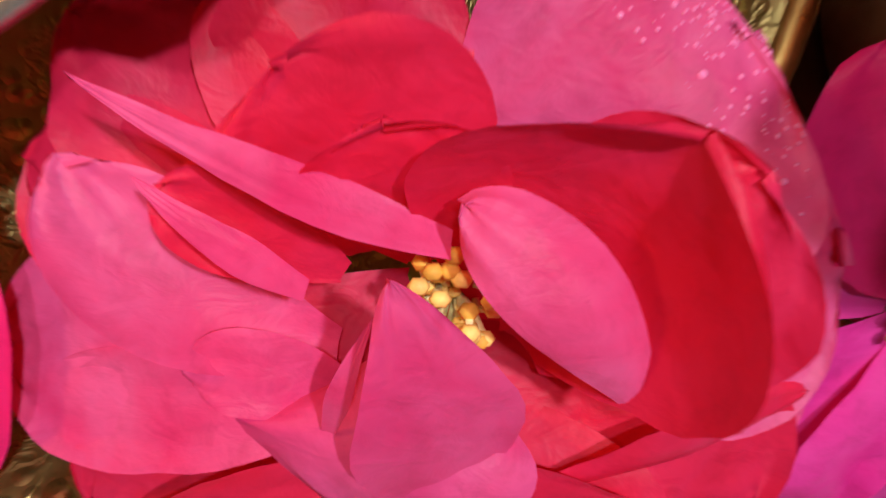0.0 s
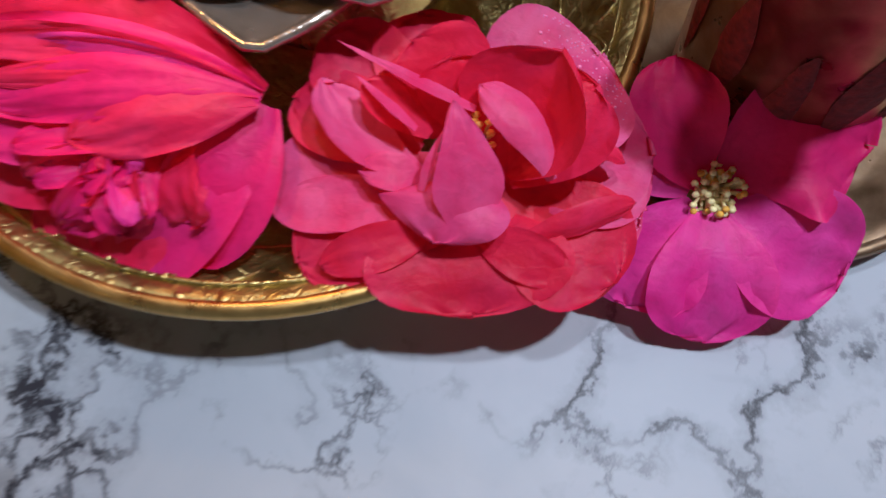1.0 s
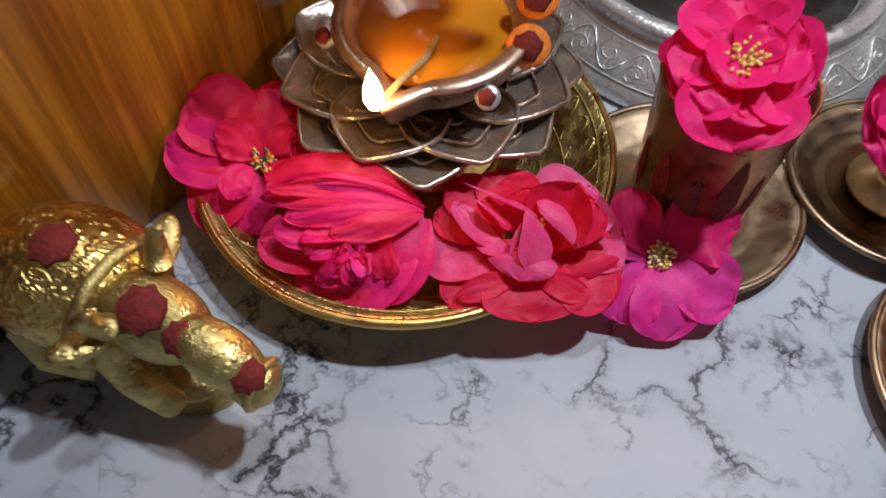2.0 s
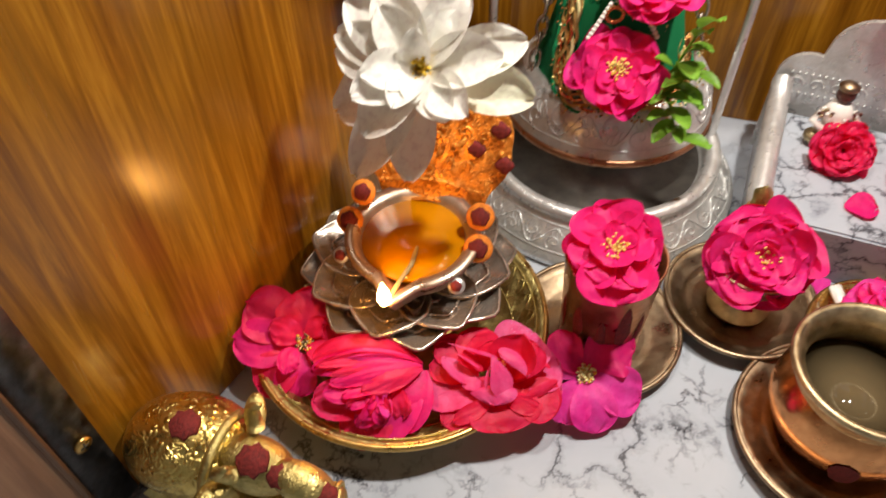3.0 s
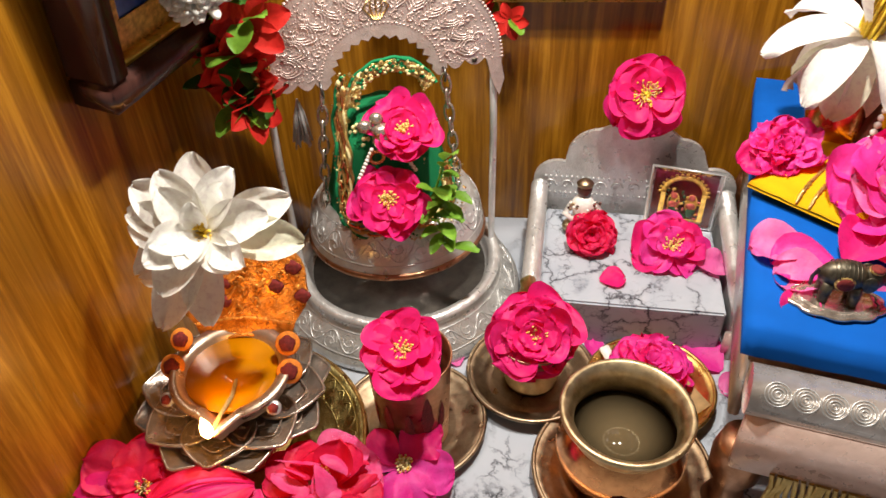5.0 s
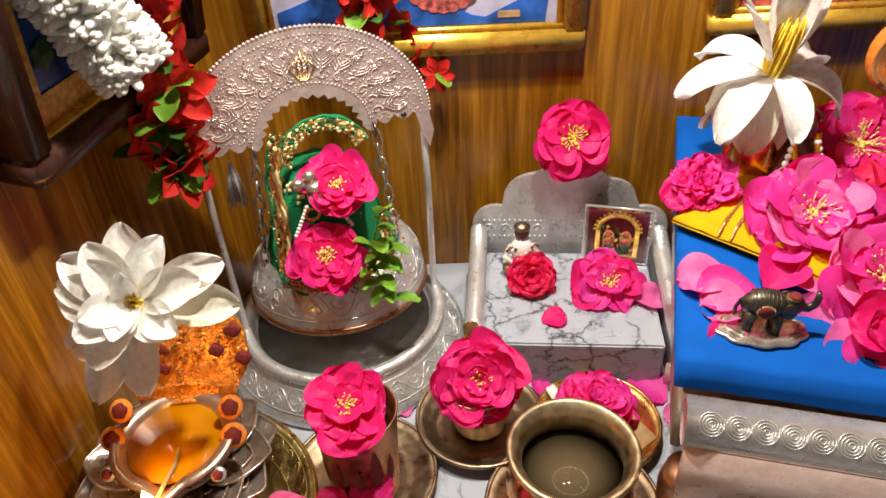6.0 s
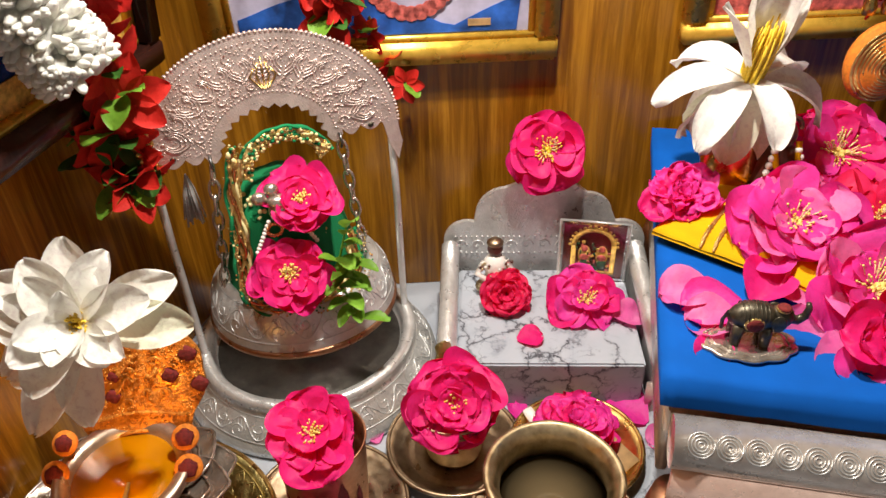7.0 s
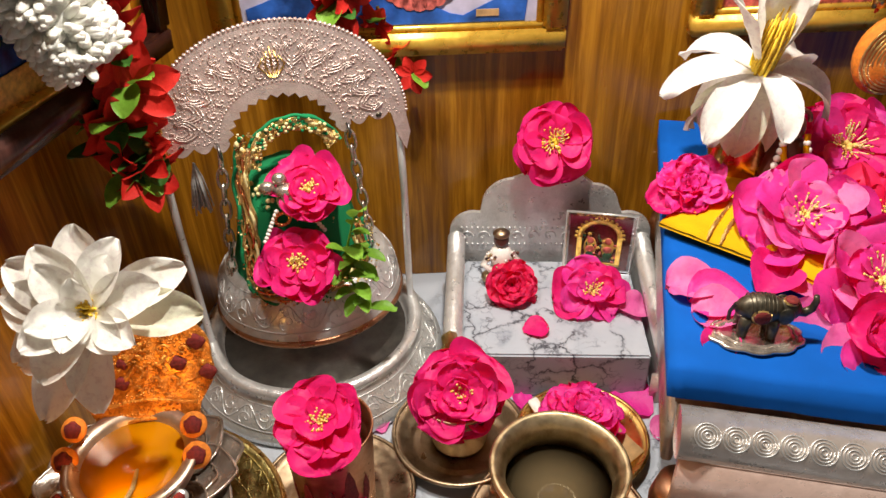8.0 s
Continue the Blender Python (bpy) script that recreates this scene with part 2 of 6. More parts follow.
PRINT_ROSE = m_plain("printed rose", (0.55, 0.12, 0.10), 0.25, 260, 0.6, 0, 0)
PRINT_BROWN = m_plain("printed brown", (0.10, 0.02, 0.012), 0.25, 200, 0.6, 0, 0)
PRINT_GOLD = m_plain("printed gold", (0.62, 0.36, 0.08), 0.25, 300, 0.5, 0, 0)
PRINT_GREEN = m_plain("printed dark green", (0.03, 0.08, 0.04), 0.25, 150, 0.8, 0, 0)
PAPER = m_plain("tan card", (0.45, 0.27, 0.12), 0.7, 200)
ASH = m_plain("grey ash", (0.35, 0.34, 0.33), 0.9, 600)


# ---- building tools ----
def part(name, bm, material, parent=None, label="", smooth=True, at=None):
    """Link a bmesh as one mesh object under a thing or a part."""
    me = bpy.data.meshes.new(name)
    bm.to_mesh(me)
    bm.free()
    if smooth:
        me.shade_smooth()
    for m in material if isinstance(material, (list, tuple)) else [material]:
        me.materials.append(m)
    ob = new(name, me)
    ob.parent = parent
    if at is not None:
        ob.matrix_basis = at
    if label:
        tagged(ob, label)
    return ob


def thing(name, label, category, at=None, group="", kind=""):
    ob = new(name)
    ob.empty_display_size = 0.01
    ob.matrix_basis = at or Matrix()
    return tagged(ob, label, category, group, kind)


def facing(place, normal, spin=0):
    """A pose whose z axis points along normal."""
    q = Vector(normal).normalized().to_track_quat("Z", "Y").to_matrix().to_4x4()
    return Matrix.Translation(place) @ q @ pose(0, 0, 0, 0, 0, spin)


def grid_faces(bm, rows, closed=False, slot=0):
    for a, b in zip(rows, rows[1:]):
        n = len(a)
        for k in range(n if closed else n - 1):
            f = bm.faces.new((a[k], a[(k + 1) % n], b[(k + 1) % n], b[k]))
            f.material_index = slot


def lathe(profile, n=48, bm=None, at=None, wave=None, slot=0, caps=True):
    """Turn a profile of (radius, height) round z. wave(angle, k) scales the radius."""
    bm = bm or bmesh.new()
    at = at or Matrix()
    rows = []
    for k, (r, z) in enumerate(profile):
        row = []
        for i in range(n):
            a = 2 * math.pi * i / n
            s = wave(a, k) if wave else 1
            row.append(bm.verts.new(at @ Vector((r * s * math.cos(a), r * s * math.sin(a), z))))
        rows.append(row)
    grid_faces(bm, rows, True, slot)
    for row, flip in ((rows[0], True), (rows[-1], False)):
        if caps and profile[0 if flip else -1][0] > 1e-6:
            f = bm.faces.new(list(reversed(row)) if flip else row)
            f.material_index = slot
    return bm


def tube(points, r, n=8, bm=None, taper=None, slot=0, closed=False):
    bm = bm or bmesh.new()
    pts = [Vector(p) for p in points]
    rows = []
    for k, p in enumerate(pts):
        if closed:
            d = pts[(k + 1) % len(pts)] - pts[k - 1]
        else:
            d = pts[min(k + 1, len(pts) - 1)] - pts[max(k - 1, 0)]
        d.normalize()
        side = d.orthogonal().normalized() if k == 0 else (side - d * side.dot(d)).normalized()
        up = d.cross(side)
        rr = r * (taper(k / (len(pts) - 1)) if taper else 1)
        rows.append([bm.verts.new(p + rr * (math.cos(2 * math.pi * i / n) * side + math.sin(2 * math.pi * i / n) * up)) for i in range(n)])
    if closed:
        rows.append(rows[0])
    grid_faces(bm, rows, True, slot)
    if not closed:
        for row in (rows[0], rows[-1]):
            f = bm.faces.new(row)
            f.material_index = slot
    return bm


def ball(bm, place, size, turn=None, u=12, v=8, slot=0):
    m = Matrix.Translation(place) @ (turn or Matrix()) @ Matrix.Diagonal((*size, 1))
    top, low = bm.verts.new(m @ Vector((0, 0, 1))), bm.verts.new(m @ Vector((0, 0, -1)))
    rows = []
    for k in range(1, v):
        b = math.pi * k / v
        rows.append([bm.verts.new(m @ Vector((math.sin(b) * math.cos(2 * math.pi * i / u), math.sin(b) * math.sin(2 * math.pi * i / u), math.cos(b)))) for i in range(u)])
    grid_faces(bm, [list(reversed(r)) for r in rows], True, slot)
    for i in range(u):
        for f in (bm.faces.new((top, rows[0][i], rows[0][(i + 1) % u])), bm.faces.new((low, rows[-1][(i + 1) % u], rows[-1][i]))):
            f.material_index = slot
    return bm


def box(bm, lo, hi, bevel=0.0, slot=0, turn=None):
    lo, hi = Vector(lo), Vector(hi)
    m = (turn or Matrix()) @ Matrix.Translation((lo + hi) / 2) @ Matrix.Diagonal((*(hi - lo), 1))
    made = bmesh.ops.create_cube(bm, size=1, matrix=m)
    faces = {f for w in made["verts"] for f in w.link_faces}
    for f in faces:
        f.material_index = slot
    if bevel:
        bmesh.ops.bevel(bm, geom=list({e for f in faces for e in f.edges}), offset=bevel, segments=2, affect="EDGES", clamp_overlap=True, material=slot)
    return bm


def sheet(bm, outline, thick, at=None, slot=0):
    """A flat outline in x, y, made thick along z."""
    at = at or Matrix()
    a = [bm.verts.new(at @ Vector((x, y, 0))) for x, y in outline]
    b = [bm.verts.new(at @ Vector((x, y, thick))) for x, y in outline]
    n = len(a)
    faces = [bm.faces.new(list(reversed(a))), bm.faces.new(b)]
    faces += [bm.faces.new((a[k], a[(k + 1) % n], b[(k + 1) % n], b[k])) for k in range(n)]
    for f in faces:
        f.material_index = slot
    for f in faces[:2]:
        f.normal_update()
    bmesh.ops.triangulate(bm, faces=faces[:2])
    return bm


def sharp(u):
    """Half width of a spearhead leaf along its length."""
    return math.sin(math.pi / 2 * min(1, u / 0.5 + 0.15)) * (1.0 if u < 0.55 else max(0.02, 1 - ((u - 0.55) / 0.455) ** 1.7) ** 0.9)


def petal(L, W, rise, bend, cup=0.4, ruffle=0.08, seed=0.0, nu=8, nv=6, pointed=False, start=0.0, bm=None, at=None, twist=0.0, roll_edge=0.0):
    """A petal that grows from the origin along x. rise: its first slope in degrees; bend: how far it bows outward."""
    bm = bm or bmesh.new()
    at = at or Matrix()
    r, z = start, 0.0
    rows = []
    for i in range(nu + 1):
        u = 1 - (1 - i / nu) ** 1.5
        ang = radians(rise - bend * u)
        if i:
            r += math.cos(ang) * L * (u - last)
            z += math.sin(ang) * L * (u - last)
        last = u
        if pointed == "sharp":
            w = W * sharp(u) + 0.0002
        elif pointed == "soft":
            w = W * (math.sin(math.pi * min(1, u ** 1.2 * 0.92 + 0.06)) ** 0.66) + 0.0002
        elif pointed:
            w = W * (math.sin(math.pi * min(1, u * 0.93 + 0.05)) ** 0.75) + 0.0002
        else:
            w = W * ((0.16 + 0.84 * math.sin(math.pi / 2 * u / 0.58)) if u < 0.58 else max(0.0, 1 - ((u - 0.58) / 0.42) ** 2.3) ** 0.5) + 0.0001
        nx, nz = -math.sin(ang), math.cos(ang)
        row = []
        for j in range(nv + 1):
            v = 2 * j / nv - 1
            lift = cup * w * v * v + 0.5 * L * ruffle * (0.25 + u) * noise.noise(Vector((u * 2.6 + seed, v * 2.2, seed * 1.7)))
            lift += L * ruffle * 0.6 * u * u * noise.noise(Vector((u * 5, v * 5.5 + seed, 3.1)))
            lift += L * ruffle * 0.55 * u ** 3 * noise.noise(Vector((v * 6.5 + 2 * seed, u * 2, 8.4)))
            lift -= roll_edge * w * max(0, u - 0.6) * v * v
            back = 0 if pointed else 0.07 * L * u ** 4 * noise.noise(Vector((v * 3.3, seed, 0.5))) + 0.035 * L * u ** 6 * noise.noise(Vector((v * 8.5, seed, 4.5)))
            y = v * w * (1 - 0.25 * cup * abs(v)) + twist * z
            row.append(bm.verts.new(at @ Vector((r + nx * lift + back * math.cos(ang), y, z + nz * lift + back * math.sin(ang)))))
        rows.append(row)
    grid_faces(bm, rows)
    return bm


def stamens(parent, radius, height, count, material, seed):
    """A loose tuft of pale threads with ochre tips over a yellow heart."""
    rng = random.Random(seed)
    bm = bmesh.new()
    for k in range(count):
        a, d = rng.uniform(0, 6.283), radius * rng.uniform(0.1, 1) ** 0.6
        lean = rng.uniform(0.3, 1.0)
        p = Vector((d * math.cos(a) * 0.45, d * math.sin(a) * 0.45, 0))
        q = Vector((d * math.cos(a), d * math.sin(a), height * lean))
        tube([p, (p + q) / 2 + Vector((rng.uniform(-1, 1) * 0.0006, rng.uniform(-1, 1) * 0.0006, height * 0.1)), q], 0.0003, 4, bm)
        ball(bm, q, (0.0007, 0.0006, 0.0005), None, 6, 4, rng.choice((1, 1, 2)))
    for k in range(9):
        a, d = rng.uniform(0, 6.283), radius * 0.3 * rng.random()
        ball(bm, (d * math.cos(a), d * math.sin(a), height * 0.25), (radius * 0.14, radius * 0.14, height * 0.2), None, 6, 4, 1)
    tagged(part("stamen_tuft", bm, [FILAMENT, material, ANTHER], parent, "yellow stamens"), kind="stuff")


def rose(place, normal, radius, label, material=PINK, rings=((5, 1.0, 12, 25), (5, 0.72, 32, 20), (4, 0.45, 55, 10)), spin=0.0, seed=1, core=POLLEN, group="loose roses", ruffle=0.16, wide=0.62, tips=None, core_size=0.2, cup=0.3, gap=0.0):
    """An open rose. rings: how many petals, their length, rise and bow."""
    rng = random.Random(seed)
    radius *= 0.95 if core else 1.0
    top = thing("rose", label, "flower", facing(place, normal, spin), group)
    for k, (count, length, rise, bend) in enumerate(rings):
        for i in range(count):
            a = (360 - gap) * (i + rng.uniform(-0.18, 0.18)) / count + 31 * k * (gap == 0) + gap
            L = radius * length * rng.uniform(0.9, 1.06) * (1 + 0.22 * noise.noise(Vector((math.cos(radians(a)) + 3 * seed, math.sin(radians(a)), 0.7))))
            bm = petal(L, L * wide * (1.16 if core and not gap else 1.0) * rng.uniform(0.85, 1.15), rise + rng.uniform(-9, 9), bend + rng.uniform(-14, 22), cup * rng.uniform(0.5, 1.5), ruffle, rng.uniform(0, 90), 11, 10, start=radius * 0.03)
            m = tips if tips and rng.random() < 0.3 else material
            part("petal", bm, m, top, at=pose(0, 0, radius * 0.05 * k, 0, 0, a))
    if core:
        stamens(top, radius * core_size * 1.45, radius * 0.34, 64, core, seed)
    bm = lathe([(0.0, -radius * 0.22), (radius * 0.1, -radius * 0.18), (radius * 0.13, -radius * 0.04), (radius * 0.05, 0.0), (0.0, 0.001)], 10)
    part("calyx", bm, LEAF, top, "green calyx")
    return top


def loose_petal(place, normal, L, label, material=PINK, spin=0.0, seed=1, bend=20.0, cup=0.35):
    bm = petal(L, L * 0.55, 8, bend, cup, 0.22, seed, 9, 8)
    ob = part("loose_petal", bm, material, None, at=facing(place, normal, spin))
    return tagged(ob, label, "petal", "loose petals")


def dish(name, place, r, height, label, material, flare=1.25, group="small dishes"):
    """A shallow round metal saucer with a rolled rim."""
    t = 0.0012
    top = thing(name, label, "dish", pose(*place), group)
    prof = [(r * 0.62, 0.0), (r * 0.66, 0.001), (r * 0.72, 0.003), (r * 0.92, height * 0.75), (r * 0.985, height), (r * 0.95, height + 0.8 * t), (r * 0.88, height * 0.75), (r * 0.72, 0.0038), (r * 0.66, 0.0026), (r * 0.6, 0.0032), (r * 0.58, 0.0026), (0.0, 0.0026)]
    part("bowl", lathe(prof, 72), material, top)
    part("rim", tube([(r * 0.985 * math.cos(2 * math.pi * i / 72), r * 0.985 * math.sin(2 * math.pi * i / 72), height + 0.4 * t) for i in range(72)], 0.0013, 8, closed=True), material, top, "rolled rim")
    return top


# ---- the shelf and its walls ----
def wall(name, lo, hi, material, label):
    ob = part(name, box(bmesh.new(), lo, hi), material, None, smooth=False)
    return tagged(ob, label, "wall", kind="structure")


XL, YB = -0.165, 0.207
shelf = part("floor", box(bmesh.new(), (XL - 0.12, -0.42, -0.03), (0.62, YB + 0.02, 0.0), 0.003), MARBLE, None, smooth=False)
tagged(shelf, "white marble shelf with grey and black veins", "shelf", kind="structure")
LW = pose(-0.160, -0.065, 0, 0, 0, -14.0)
wall("wall_left", (-0.02, -0.056, 0.0005), (0.0, 0.30, 0.52), WOOD, "glossy golden brown wood panel").matrix_basis = LW
wall("wall_back", (XL - 0.02, YB, 0.0005), (0.62, YB + 0.02, 0.52), WOOD, "golden brown wood back panel")
wall("wall_right", (0.60, -0.42, 0.0005), (0.62, YB, 0.52), WOOD, "golden brown wood side panel")
wall("ceiling", (XL - 0.12, -0.42, 0.52), (0.62, YB + 0.02, 0.54), WOOD, "wood top of the niche")
wall("cabinet_stile", (-0.03, -0.36, 0.0005), (0.002, -0.0745, 0.52), WOOD_PALE, "brown wooden board at the front edge").matrix_basis = LW


def led(x, y):
    top = thing("ceiling_light", "small round white LED downlight", "lamp", pose(x, y, 0.52), "downlights")
    part("rim", lathe([(0.018, -0.004), (0.022, -0.004), (0.023, 0.0), (0.018, 0.0)], 32, caps=False), SILVER, top)
    part("diffuser", lathe([(0.0, -0.002), (0.0175, -0.002), (0.0175, 0.0)], 32), LED_FACE, top)


led(0.10, 0.055)
led(-0.03, 0.020)


def edge_strip():
    top = thing("hinge_strip", "dark worn metal strip screwed to the panel edge", "hardware", LW @ pose(0, -0.064, 0))
    part("strip", box(bmesh.new(), (-0.012, -0.0078, 0.001), (0.0015, 0.0078, 0.515), 0.0006), STEEL, top)
    part("bead", box(bmesh.new(), (-0.012, -0.0105, 0.001), (0.004, -0.0079, 0.515), 0.0008), WOOD_PALE, top, "brown wooden bead")
    for z in (0.052, 0.132, 0.32, 0.47):
        s = part("screw", lathe([(0.0, -0.001), (0.0036, -0.001), (0.0036, 0.0006), (0.0022, 0.0012), (0.0, 0.0012)], 20), BRASS, top, "brass cross-head screw", at=pose(0.0022, 0.001, z, 0, 90, 0))
        bm = box(bmesh.new(), (-0.002, -0.0004, 0.0011), (0.002, 0.0004, 0.0014))
        box(bm, (-0.0004, -0.002, 0.0011), (0.0004, 0.002, 0.00145))
        part("slot", bm, BLACK, s)


edge_strip()


# ---- brass plate with the oil lamp and three roses ----
PL = (-0.090, -0.0145)


def brass_plate():
    top = thing("brass_plate", "round chased brass plate with a wide lip", "plate", pose(*PL, 0))
    r = 0.069
    prof = [(0.0, 0.0), (r * 0.7, 0.0), (r * 0.78, 0.005), (r * 0.89, 0.0140), (r * 0.975, 0.0187), (r * 1.0, 0.0193), (r * 1.006, 0.0205), (r, 0.0218), (r * 0.975, 0.0218),
            (r * 0.955, 0.0207), (r * 0.87, 0.0158), (r * 0.75, 0.0062), (r * 0.69, 0.002), (0.0, 0.002)]
    part("dish", lathe(prof, 96), BRASS_CHASED, top)
    bm = bmesh.new()
    on = lambda a, u: ((0.80 + 0.13 * u) * r * math.cos(a), (0.80 + 0.13 * u) * r * math.sin(a), 0.0100 + 0.0096 * u)
    for i in range(40):
        a0 = 2 * math.pi * i / 40
        # a veined leaf between two running lines
        tube([on(a0 + 0.075 * math.sin(math.pi * t), t) for t in [k / 8 for k in range(9)]], 0.0005, 4, bm)
        tube([on(a0 - 0.060 * math.sin(math.pi * t), t) for t in [k / 8 for k in range(9)]], 0.0005, 4, bm)
        for t in (0.25, 0.5, 0.75):
            tube([on(a0, t - 0.1), on(a0 + 0.04, t + 0.06)], 0.0004, 4, bm)
    for u in (-0.05, 1.05):
        tube([on(2 * math.pi * i / 96, u) for i in range(96)], 0.0005, 4, bm, closed=True)
    tagged(part("engraved_border", bm, BRASS_CHASED, top, "chased leaf border"), kind="stuff")
    part("lip", tube([(r * 1.0 * math.cos(2 * math.pi * i / 96), r * 1.0 * math.sin(2 * math.pi * i / 96), 0.0206) for i in range(96)], 0.0017, 10, closed=True), BRASS, top, "rolled brass lip")


brass_plate()


def lotus_stand():
    """A bronze saucer of two rings of ribbed, pointed petals on a foot."""
    top = thing("lotus_lamp", "grey bronze lotus oil lamp with lit wick and amber oil", "oil lamp", pose(-0.0905, 0.004, 0.002, 0, 0, 12))
    part("foot", lathe([(0.0, 0.0), (0.026, 0.0), (0.026, 0.003), (0.014, 0.010), (0.012, 0.026), (0.020, 0.033), (0.0, 0.035)], 40), LAMP_BRONZE, top)
    part("pan", lathe([(0.0, 0.031), (0.014, 0.031), (0.026, 0.0325), (0.034, 0.036), (0.0345, 0.037), (0.026, 0.0342), (0.014, 0.033), (0.0, 0.033)], 48), LAMP_BRONZE, top)
    for ring, (count, L, W, rise, bend, z) in enumerate(((8, 0.0435, 0.0205, 2, -14, 0.0295), (8, 0.0410, 0.0190, 6, -12, 0.0320))):
        for i in range(count):
            bm = petal(L, W, rise, bend, 0.26, 0.0, 0.0, 14, 8, "sharp", 0.008)
            leaf = part("petal", bm, LAMP_BRONZE, top, at=pose(0, 0, z, 0, 0, 360 * (i + 0.5 * ring) / count + 12))
            for name, scale, lift, r in (("raised_edge", 1.0, 0.0002, 0.0009), ("inner_rib", 0.76, 0.0007, 0.0006), ("inner_rib", 0.5, 0.0007, 0.0005)):
                pts = []
                for side in (-1, 1):
                    line = []
                    for k in range(13):
                        u = 0.12 + 0.87 * k / 12
                        x = zz = 0.0
                        q = L * scale
                        for m in range(24):
                            a = radians(rise - bend * u * m / 24)
                            x += math.cos(a) * q * u / 24
                            zz += math.sin(a) * q * u / 24
                        w = W * scale * sharp(u)
                        line.append((0.008 + x, side * w * 0.935, zz + 0.26 * w * (scale if scale == 1.0 else scale * scale) + lift))
                    pts += line if side < 0 else list(reversed(line))
                part(name, tube(pts, r, 6), LAMP_BRONZE, leaf)
    # the bowl, with a spout towards the front
    def spout(a, k):
        d = abs((a - math.radians(274) + math.pi) % (2 * math.pi) - math.pi)
        return 1 + (0.32 * max(0, 1 - d / 0.34) ** 1.2 if 3 <= k <= 8 else 0)

    bowl = part("bowl", lathe([(0.0, 0.0), (0.011, 0.0), (0.018, 0.008), (0.0255, 0.018), (0.0280, 0.026), (0.0290, 0.0272), (0.0285, 0.0285), (0.0248, 0.0285), (0.0225, 0.0262), (0.019, 0.016), (0.010, 0.006), (0.0, 0.005)], 72, wave=spout), BOWL, top, "smoky metal oil bowl", at=pose(0.0040, -0.0045, 0.0345, 3, 0, -12) @ Matrix.Diagonal((1.05, 1.05, 1, 1)))
    part("oil", lathe([(0.0, 0.007), (0.0105, 0.0072), (0.0188, 0.017), (0.0222, 0.0245), (0.0, 0.0246)], 48), OIL, bowl, "clear amber oil")
    part("wick", tube([(0.003, -0.004, 0.024), (0.004, -0.014, 0.0255), (0.003, -0.026, 0.0285), (0.0015, -0.0365, 0.0285)], 0.0010, 8), WICK, bowl, "oil-soaked cotton wick")
    flame = lathe([(0.0, 0.0), (0.0018, 0.0014), (0.0027, 0.0042), (0.0024, 0.0078), (0.0013, 0.0116), (0.0, 0.0155)], 20)
    part("flame", flame, FLAME, bowl, "small bright flame", at=pose(0.0012, -0.0372, 0.0280))
    # two pairs of ears with paste on the bowl's sides
    for x, y, z, r in ((-0.0285, 0.000, 0.0275, 0.0062), (-0.0255, 0.0105, 0.0355, 0.0058), (0.0285, 0.000, 0.0275, 0.0062), (0.0265, 0.0105, 0.0355, 0.0060), (-0.0265, -0.016, 0.0235, 0.0036), (0.0245, -0.018, 0.0235, 0.0036)):
        m = facing((x, y, z), (0.15 * (x > 0) - 0.08, -0.75, 0.75))
        ear = part("ear", lathe([(0.0, -0.0015), (r * 0.9, -0.0015), (r, 0.0), (r * 0.9, 0.0012), (0.0, 0.0014)], 20), TURMERIC if z > 0.025 else SILVER, bowl, "", at=m)
        part("dot", lathe([(0.0, 0.0), (r * 0.68, 0.0013), (r * 0.58, 0.0024), (0.0, 0.0027)], 14, wave=lambda a, k: 1 + 0.09 * math.sin(5 * a)), PASTE, ear, "dark red paste dot")
    # the embossed shell-shaped plate behind the bowl
    outline = [(-0.0195, 0.0), (-0.0225, 0.010)]
    for i in range(33):
        a = math.pi * (1.12 - 1.24 * i / 32)
        s = 1 + 0.035 * abs(math.sin(5.5 * a))
        outline.append((0.0295 * s * math.cos(a), 0.030 + 0.030 * s * math.sin(a)))
    outline += [(0.0225, 0.010), (0.0195, 0.0)]
    lean = pose(0.010, 0.018, 0.056, 76, 0, -8) @ Matrix.Diagonal((1.16, 1.16, 1, 1))
    # plate and relief get their lit orange from the material colour
    back = part("back_plate", sheet(bmesh.new(), outline, 0.0022), GOLD_GLOW, top, "embossed gilt back plate with the flame's glow painted into its colour", at=lean, smooth=False)
    for x, y, s in ((-0.007, 0.022, 0.0032), (0.0165, 0.029, 0.0034), (0.025, 0.038, 0.0036), (0.021, 0.05, 0.0034), (0.0275, 0.024, 0.0036), (-0.005, 0.031, 0.0026), (0.003, 0.055, 0.0036), (-0.024, 0.022, 0.003)):
        part("dot", lathe([(s, 0.0), (s * 0.9, 0.001), (s * 0.5, 0.0016), (0.0, 0.0017)], 14, wave=lambda a, k: 1 + 0.12 * math.sin(4 * a + 1)), PASTE, back, "dark red paste dot", at=pose(x, y, 0.0023))
    bm = bmesh.new()
    for y, r in ((0.003, 0.019), (0.012, 0.021)):
        tube([(-r + 2 * r * i / 10, y + 0.0015 * math.cos(math.pi * (i / 5 - 1)), 0.0026) for i in range(11)], 0.0009, 6, bm)
    for i in range(15):
        a = math.pi * (1.02 - 1.04 * i / 14)
        ball(bm, (0.0262 * math.cos(a), 0.030 + 0.0262 * math.sin(a), 0.0024), (0.0016, 0.0016, 0.0012), None, 8, 5)
    for k in range(22):
        a, d = 2.4 * k, 0.0035 * math.sqrt(k)
        cx, cy = d * math.cos(a) * 1.2, 0.032 + d * math.sin(a)
